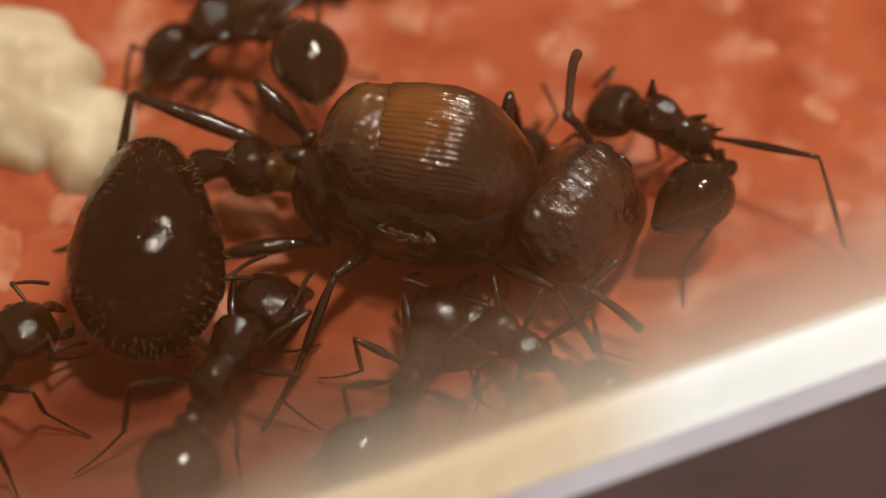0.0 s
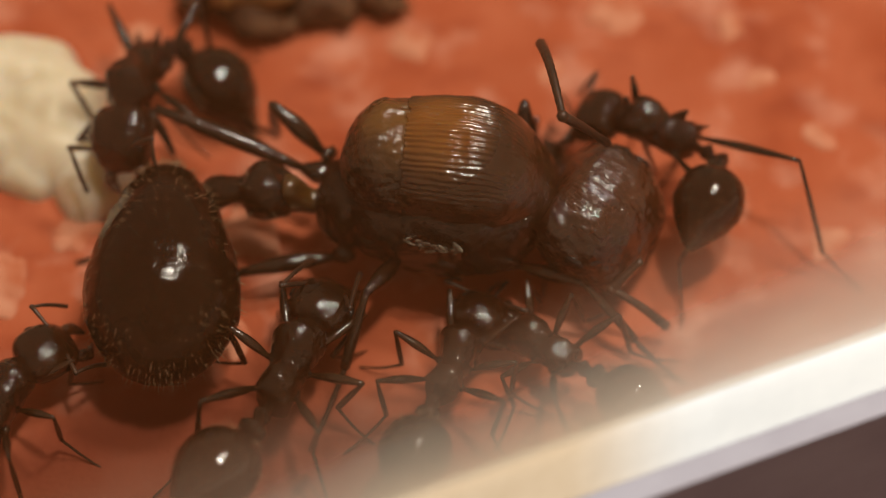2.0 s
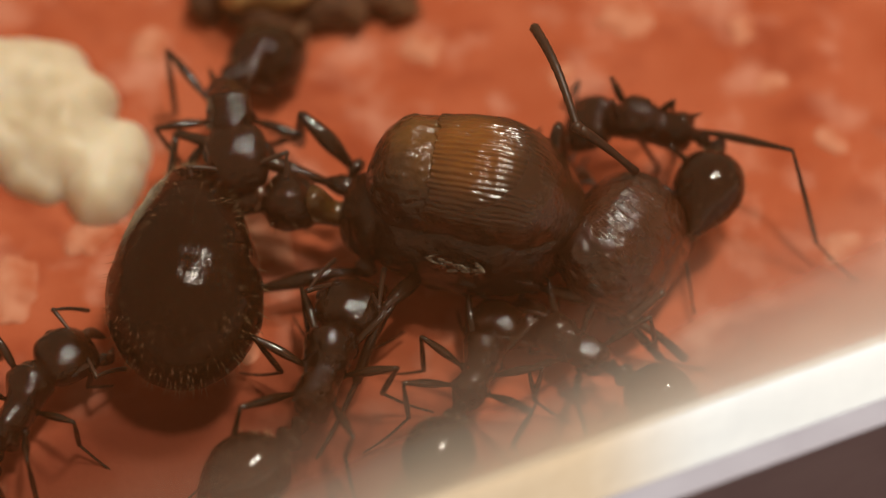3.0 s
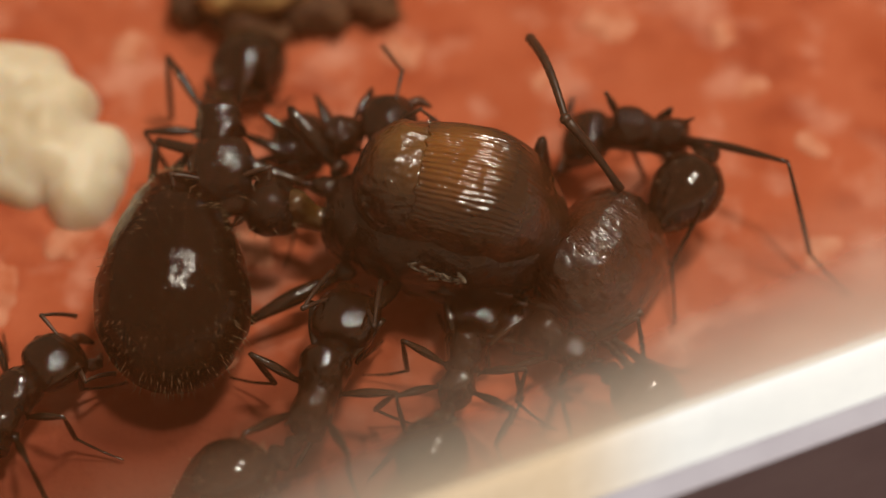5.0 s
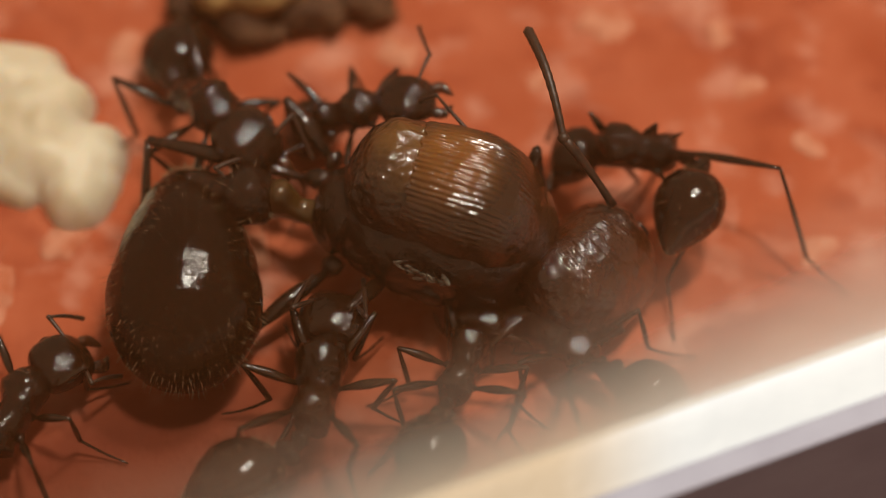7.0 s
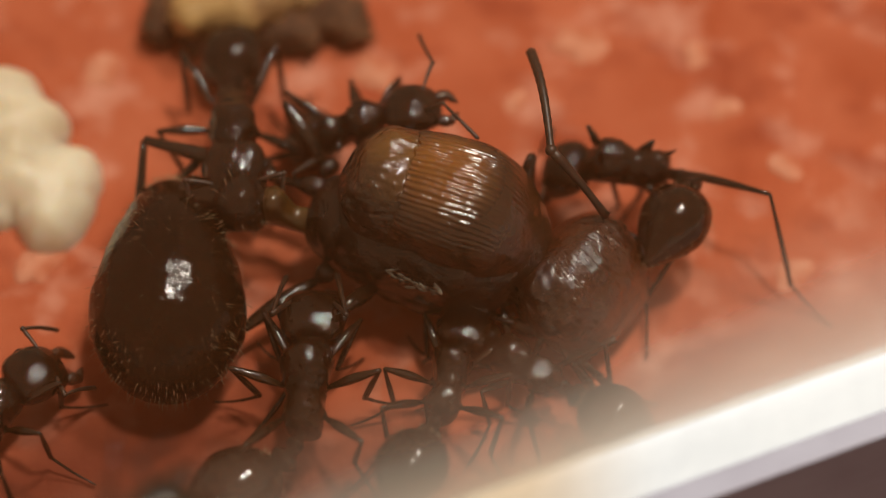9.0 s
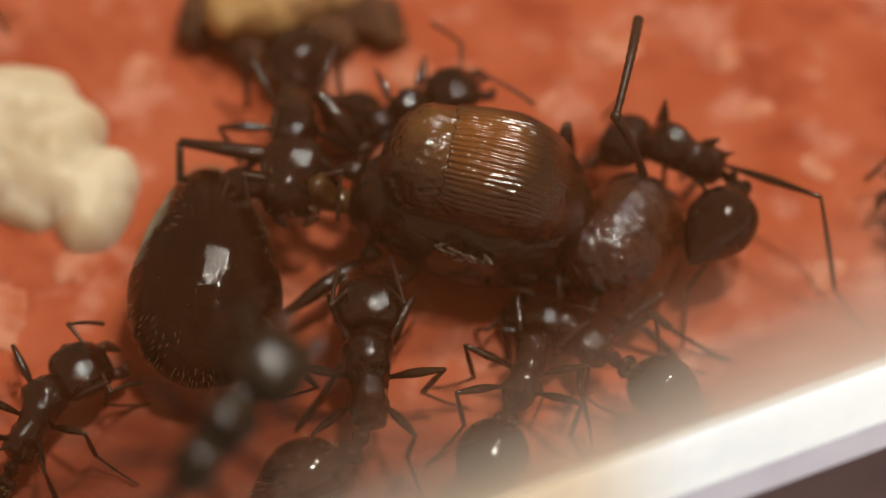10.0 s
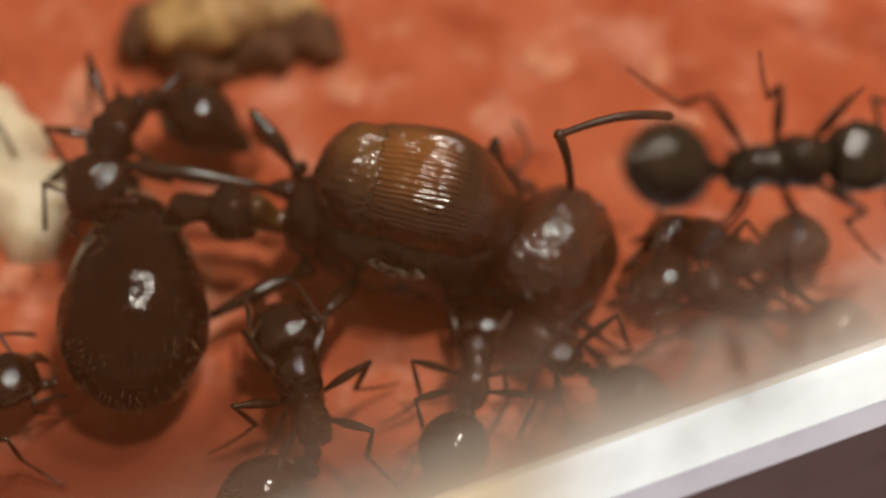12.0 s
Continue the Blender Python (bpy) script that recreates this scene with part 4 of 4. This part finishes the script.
    stride(lurker, [
        (0, 0.05, 2.03, 0, -2, 0, 0),
        (1, 0.26, 2.17, 0, -2, 0, 0),
        (2, 0.44, 2.43, 0, -2, 0, 0),
        (2.7, 0.55, 2.12, 0, -2, 0, 0),
        (4.5, -2.34, 2.5, 0.7, 28, -13, 0),
        (5, -2.11, 2.63, 0.87, 14, -23, 0),
        (5.5, -1.67, 2.7, 1.03, 11, -24, 0),
        (6, -1.53, 2.8, 1.2, -6, -25, 0),
        (6.5, -1.72, 3.04, 1.2, 3, -25, 0),
        (8.5, -1.15, 3.02, 1.2, -7, -22, 0),
        (9, -1.05, 3.32, 1.2, 5, -24, 0),
        (9.5, -1.14, 3.66, 0.9, 12, -16, 0),
        (10, -1.14, 3.98, 0.6, 25, -10, 0),
        (10.5, 1.07, 2.92, 0, -2, 0, 0),
        (11, 1.14, 2.65, 0, -2, 0, 0),
        (12, 0.93, 2.91, 0, -2, 0, 0),
    ])
    stride(perched, [
        (0, 4.07, 2.08, 0.7, 154, -3, 0),
        (0.5, 4.16, 2.21, 0.7, 155, -3, 0),
        (1, 4.07, 2.32, 0.7, 153, -1, 0),
        (1.5, 4.07, 2.53, 0.7, 152, -1, 0),
        (2, 3.85, 2.72, 0.7, 157, -1, 0),
        (2.5, 3.64, 2.92, 0.7, 163, 0, 0),
        (4.5, 3.42, 2.65, 0.7, 175, 7, 0),
        (5, 3.93, 2.74, 0.7, 170, 8, 0),
        (5.5, 3.91, 2.73, 0.7, 174, 8, 0),
        (6, 3.89, 2.47, 0.7, 170, 10, 0),
        (6.5, 3.68, 2.38, 0.7, 171, 7, 0),
        (8.5, 4.07, 2.37, 0.7, 175, 7, 0),
        (9, 4.08, 2.54, 0.7, 171, 6, 0),
        (9.5, 4.24, 2.67, 0.7, 163, 0, 0),
        (10, 4.39, 2.88, 0.7, 157, -2, 0),
        (10.5, 4.34, 2.75, 0.7, 162, 0, 0),
        (11, 5.51, 2.61, 0.5, 141, 11, 0),
        (11.5, 6.6, 2.12, 0.3, 171, 22, 0),
        (12, 6.8, 1.19, 0.1, 152, 11, 0),
    ], 2.4, plant=6.0)
    stride(low_one, [
        (0, -4.47, -3.05, 0.35, 62, 6, 0),
        (0.5, -4.27, -2.83, 0.35, 61, 5, 0),
        (1, -4.2, -2.93, 0.35, 60, 4, 0),
        (1.5, -3.96, -2.73, 0.35, 62, 6, 0),
        (2, -3.37, -2.59, 0.35, 68, 7, 0),
        (2.5, -3.04, -2.47, 0.35, 71, 4, 0),
        (4.5, -2.76, -2.81, 0.35, 76, 2, 0),
        (5, -2.57, -2.7, 0.35, 72, -3, 0),
        (5.5, -2.65, -2.52, 0.35, 70, -4, 0),
        (6, -2.76, -2.58, 0.35, 75, 3, 0),
        (6.5, -2.65, -2.79, 0.35, 79, 6, 0),
        (8.5, -2.46, -2.55, 0.35, 82, 3, 0),
        (9, -2.28, -2.24, 0.35, 87, 2, 0),
        (9.5, -2.05, -1.86, 0.35, 86, -3, 0),
        (10, -1.83, -1.86, 0.35, 90, -6, 0),
        (10.5, -1.65, -2.17, 0.35, 91, -9, 0),
        (11, -2.01, -2.77, 0.35, 94, 10, 0),
        (11.5, -1.69, -2.58, 0.35, 106, 5, 0),
        (12, -1.77, -2.18, 0.35, 106, -3, 0),
    ])
    stride(hazy_one, [
        (0, -0.93, -3.03, 0.2, 70, 9, 0),
        (0.5, -0.84, -2.67, 0.2, 69, 10, 0),
        (1, -1.07, -2.79, 0.2, 70, 14, 0),
        (1.5, -1.14, -2.84, 0.2, 75, 11, 0),
        (2, -0.28, -2.46, 0.2, 67, 13, 0),
        (2.5, -0.07, -2.56, 0.2, 69, 17, 0),
        (4.5, -0.01, -2.38, 0.2, 72, 12, 0),
        (5, 0.07, -2.32, 0.2, 75, 11, 0),
        (5.5, 0.16, -2.42, 0.2, 74, 14, 0),
        (6, 0.22, -2.45, 0.2, 75, 13, 0),
        (6.5, 0.12, -2.35, 0.2, 72, 17, 0),
        (8.5, 0.21, -2.45, 0.2, 76, 15, 0),
        (9, 0.38, -2.17, 0.2, 75, 13, 0),
        (9.5, 0.37, -1.94, 0.2, 73, 13, 0),
        (10, 1.19, -1.84, 0.2, 71, 11, 0),
        (10.5, 1.5, -1.53, 0.2, 83, 14, 0),
        (11, 1.4, -1.49, 0.2, 84, 14, 0),
        (11.5, 1.36, -2, 0.2, 87, 18, 0),
        (12, 1.56, -1.83, 0.2, 83, 20, 0),
    ])
    stride(corner_one, [
        (0, -9.12, -3.06, 0, 68, -5, 0),
        (0.5, -9, -3, 0, 68, -5, 0),
        (1, -8.92, -3, 0, 68, -6, 0),
        (1.5, -8.84, -3.01, 0, 67, -5, 0),
        (2, -8.83, -2.96, 0, 69, -4, 0),
        (2.5, -8.75, -2.93, 0, 68, -3, 0),
        (4.5, -8.61, -2.96, 0, 68, -3, 0),
        (5, -8.5, -2.97, 0, 69, -2, 0),
        (5.5, -8.45, -2.92, 0, 68, -3, 0),
        (6, -8.44, -2.96, 0, 69, -1, 0),
        (6.5, -8.37, -3, 0, 68, -1, 0),
        (8.5, -8.29, -2.87, 0, 69, -2, 0),
        (9, -8.33, -2.72, 0, 68, -1, 0),
        (9.5, -8.1, -2.56, 0, 72, -5, 0),
        (10, -8.2, -2.6, 0, 67, -5, 0),
        (10.5, -8.19, -2.63, 0, 72, -5, 0),
        (11, -8.17, -2.68, 0, 67, -5, 0),
        (11.5, -8.3, -2.7, 0, 67, -6, 0),
        (12, -8.43, -2.58, 0, 64, -6, 0),
    ])
    stride(newcomer, [
        (0, 15.1, 6.4, 0, -160, 0, 0),
        (8.3, 15.1, 5.54, 0, -160, 0, 0),
        (9, 13.28, 5.64, 0, -156, 1, 0),
        (9.5, 10.02, 4.37, 0, -162, 2, 0),
        (10, 10.69, 2.79, 0, -163, -2, 0),
        (10.5, 10.1, 1.65, 0, -167, 0, 0),
        (10.8, 7.61, 0.67, 0, -175, -3, 0),
        (11, 6.6, 0.16, 0, -176, -4, 0),
        (11.5, 6.86, -0.04, 0, -196, 0, 0),
        (12, 6.76, 0.17, 0, -202, 2, 0),
    ])
    stride(climber, [
        (0, -6.91, -11.35, 5.44, 52.9, -10.8, 16.9),
        (8.3, -6.04, -9.95, 5.8, 53, -10.9, 16.9),
        (8.9, -5.54, -8.87, 6.26, 46, -8.7, 18.1),
        (9.5, -4.0, -6.35, 6.83, 54.1, -11.2, 16.7),
        (10, -4.2, -6.1, 6.91, 52.5, -10.7, 17),
        (10.5, -4.4, -6.51, 6.94, 52.3, -10.7, 17),
        (11, -4.29, -6.45, 6.94, 51.7, -10.5, 17.1),
        (11.3, -3.43, -6.1, 6.85, 44.5, -8.2, 18.3),
        (11.5, -2.2, -5.45, 6.8, 39.1, -6.4, 19),
        (11.6, -0.97, -4.37, 7, 37.3, -5.8, 19.2),
        (11.7, 1.09, -2.92, 7.23, 37.9, -6, 19.1),
        (11.8, 3.06, -1.52, 7.44, 40.2, -6.8, 18.9),
        (11.9, 5.32, -0.67, 7.43, 29, -2.8, 19.8),
        (12, 6.77, -0.77, 7.21, 9.1, 4.3, 19.5),
    ], ground=None)
    stride(shaded_one, [
        (0, 1.18, -2.47, 0, 141, 19, 0),
        (0.5, 1.42, -2.21, 0, 141, 20, 0),
        (1, 1.25, -2.16, 0, 142, 19, 0),
        (1.5, 1.46, -2.3, 0, 142, 19, 0),
        (2, 1.76, -1.98, 0, 141, 19, 0),
        (2.5, 1.92, -1.87, 0, 141, 19, 0),
        (4.5, 2.29, -1.77, 0, 141, 19, 0),
        (5, 2.19, -1.73, 0, 141, 19, 0),
        (5.5, 2.13, -1.79, 0, 141, 19, 0),
        (6, 2.28, -1.53, 0, 141, 19, 0),
        (6.5, 2.4, -1.58, 0, 141, 19, 0),
        (8.5, 2.04, -1.91, 0, 141, 19, 0),
        (9, 2.12, -1.69, 0, 142, 19, 0),
        (9.5, 2.16, -1.54, 0, 141, 19, 0),
        (10, 2.42, -1.07, 0, 141, 19, 0),
        (10.5, 3.37, -0.87, 0, 141, 19, 0),
        (11, 3.42, -0.85, 0, 141, 19, 0),
        (11.5, 3.06, -1.09, 0, 142, 19, 0),
        (12, 3.28, -1.1, 0, 142, 19, 0),
    ])
    stride(brood_one, [
        (0, -13.5, 8.2, 0, -40, 0, 0),
        (9.5, -13.2, 8.0, 0, -40, 0, 0),
        (10.2, -11.2, 7.0, 0, -38, 0, 0),
        (10.6, -10.7, 6.5, 0, -42, 0, 0),
        (11, -10.4, 6.1, 0, -45, 0, 0),
        (11.5, -10.2, 5.6, 0, -48, 0, 0),
        (12, -10.0, 4.9, 0, -50, 0, 0),
    ])
    wave(queen_ant["antennae"][0], [
        (0, (2.72, 0.38, 4.44), (2.61, 2.54, 3.34)),
        (0.5, (2.51, 0.48, 4.41), (2.45, 2.65, 3.33)),
        (1, (2.47, 0.51, 4.41), (2.15, 2.67, 3.34)),
        (1.5, (2.43, 0.45, 4.37), (2.15, 2.6, 3.27)),
        (2, (2.21, 0.52, 4.29), (1.58, 2.72, 3.46)),
        (2.5, (1.85, 0.92, 4.1), (0.96, 3.16, 3.76)),
        (4.5, (1.88, 0.96, 4.13), (0.36, 2.83, 4.44)),
        (5, (1.74, 1.65, 3.8), (0.7, 3.75, 3.18)),
        (5.5, (1.81, 1.57, 3.93), (0.67, 3.65, 3.39)),
        (6, (1.86, 1.36, 4.06), (0.58, 3.4, 3.69)),
        (6.5, (1.83, 1.27, 4.06), (0.49, 3.29, 4.14)),
        (8.5, (1.74, 1.87, 3.63), (0.61, 4, 3.28)),
        (9, (1.69, 1.35, 3.88), (0.68, 3.55, 3.63)),
        (9.5, (1.94, 1.22, 4.16), (1.44, 3.39, 3.18)),
        (10, (2.23, 1.14, 4.36), (2.29, 3.57, 4.3)),
        (10.5, (1.82, 0.92, 4.07), (0.73, 3.05, 3.63)),
        (11, (2.14, 1.05, 4.32), (3.38, 2.78, 3.15)),
        (11.5, (2.09, 1.11, 4.28), (3.84, 2.79, 4.15)),
        (12, (2.6, 1.04, 4.52), (4.76, 2.14, 4.29)),
    ])
    bend(groomer, [(0, -43, -54), (0.5, -42, -54), (1, -53, -61), (1.5, -25, -68), (2, -78, -76), (2.5, -14, -58), (4.5, 2, -30), (5, 3, -28), (5.5, 5, -17), (6, -7, -33), (6.5, -7, -36), (8.5, -2, -30), (9, -3, -1), (9.5, -6, 6), (10, -5, -1), (10.5, 0, -22), (11, -26, -74), (11.5, -28, -90), (12, -23, -89)])
    bend(perched, [(0, 3, -78), (0.5, 3, -74), (1, 5, -63), (1.5, 5, -60), (2, -3, -51), (2.5, -2, -56), (4.5, -1, -65), (5, -4, -84), (5.5, -1, -76), (6, -1, -81), (6.5, -1, -72), (8.5, 7, -68), (9, 6, -76), (9.5, 1, -70), (10, 6, -66), (10.5, 10, -57), (11, 6, -37), (11.5, 25, -81), (12, -45, 123)], -38)
    walk(queen_ant["gaster"], [(t, mpose(x, y, z, 0, 3, turn)) for t, x, y, z, turn in ((0, -5.36, -0.21, 1.72, 102), (0.5, -5.46, -0.11, 1.72, 101), (1, -5.38, -0.11, 1.72, 100), (1.5, -5.38, -0.21, 1.72, 99), (2, -5.46, -0.26, 1.72, 98), (2.5, -5.5, -0.24, 1.72, 99), (4.5, -5.44, -0.22, 1.22, 102), (5, -5.48, -0.14, 1.09, 103), (5.5, -5.23, -0.14, 1, 103), (6, -5.08, -0.39, 1, 107), (6.5, -5.03, -0.4, 0.96, 107), (8.5, -5.13, -0.49, 0.95, 108), (9, -5.2, -0.56, 0.94, 108), (9.5, -5.16, -0.56, 0.94, 107), (10, -5.29, -0.42, 0.92, 102), (10.5, -5.5, -0.61, 0.92, 102), (11, -5.44, -0.54, 0.94, 102), (11.5, -5.43, -0.62, 0.96, 102), (12, -5.42, -0.56, 0.98, 101))])
    waist_sway = ((0, 0.3, 0.2), (1, 0.28, 0.13), (2.5, 0.13, 0.07), (4.5, 0.15, -0.08), (5.5, 0.15, -0.17), (6.5, -0.08, -0.25), (8.5, -0.12, -0.3), (11, 0.03, -0.2), (12, 0.15, -0.25))
    walk(queen_ant["postpetiole"], [(t, mpose(0.05 + x, -0.4 + y, 0)) for t, x, y in waist_sway])
    walk(queen_ant["petiole"], [(t, mpose(0.5 * x, -0.35 + 0.6 * y, 0)) for t, x, y in waist_sway])
    bend(lurker, [(0, -85, 0), (2.7, -85, 0), (4.5, -63, -104), (5, -59, -96), (5.5, -69, -80), (6, -62, -56), (6.5, -66, -59), (8.5, -53, -41), (9, -61, -57), (9.5, -68, -79), (10, -62, -106), (10.5, -85, 0), (12, -85, 0)])
    bend(low_one, [(0, 5, 22), (0.5, 13, 24), (1, 16, 22), (1.5, -1, 10), (2, -2, -15), (2.5, -14, -26), (4.5, -13, -57), (5, -16, -55), (5.5, -19, -46), (6, -17, -40), (6.5, -10, -57), (8.5, -13, -46), (9, -12, -60), (9.5, -16, -53), (10, -19, -66), (10.5, -19, -87), (11, 26, -35), (11.5, 17, -58), (12, 11, -70)])
    bend(hazy_one, [(0, 0, -15), (0.5, 3, -3), (1, 13, 4), (1.5, 10, -2), (2, 1, 8), (2.5, 0, 2), (4.5, 6, -1), (5, 10, 0), (5.5, 6, -9), (6, 6, -9), (6.5, -1, 5), (8.5, 4, -9), (9, 12, -6), (9.5, 10, 10), (10, 7, 1), (10.5, 3, -15), (11, 8, 10), (11.5, 18, -5), (12, 5, -7)])
    bend(newcomer, [(0, -10, 0), (11, -12, 0), (12, -14, 12)])
    bend(climber, [(0, 25, 0), (11.5, 25, 0), (12, 50, 0)])


motions()
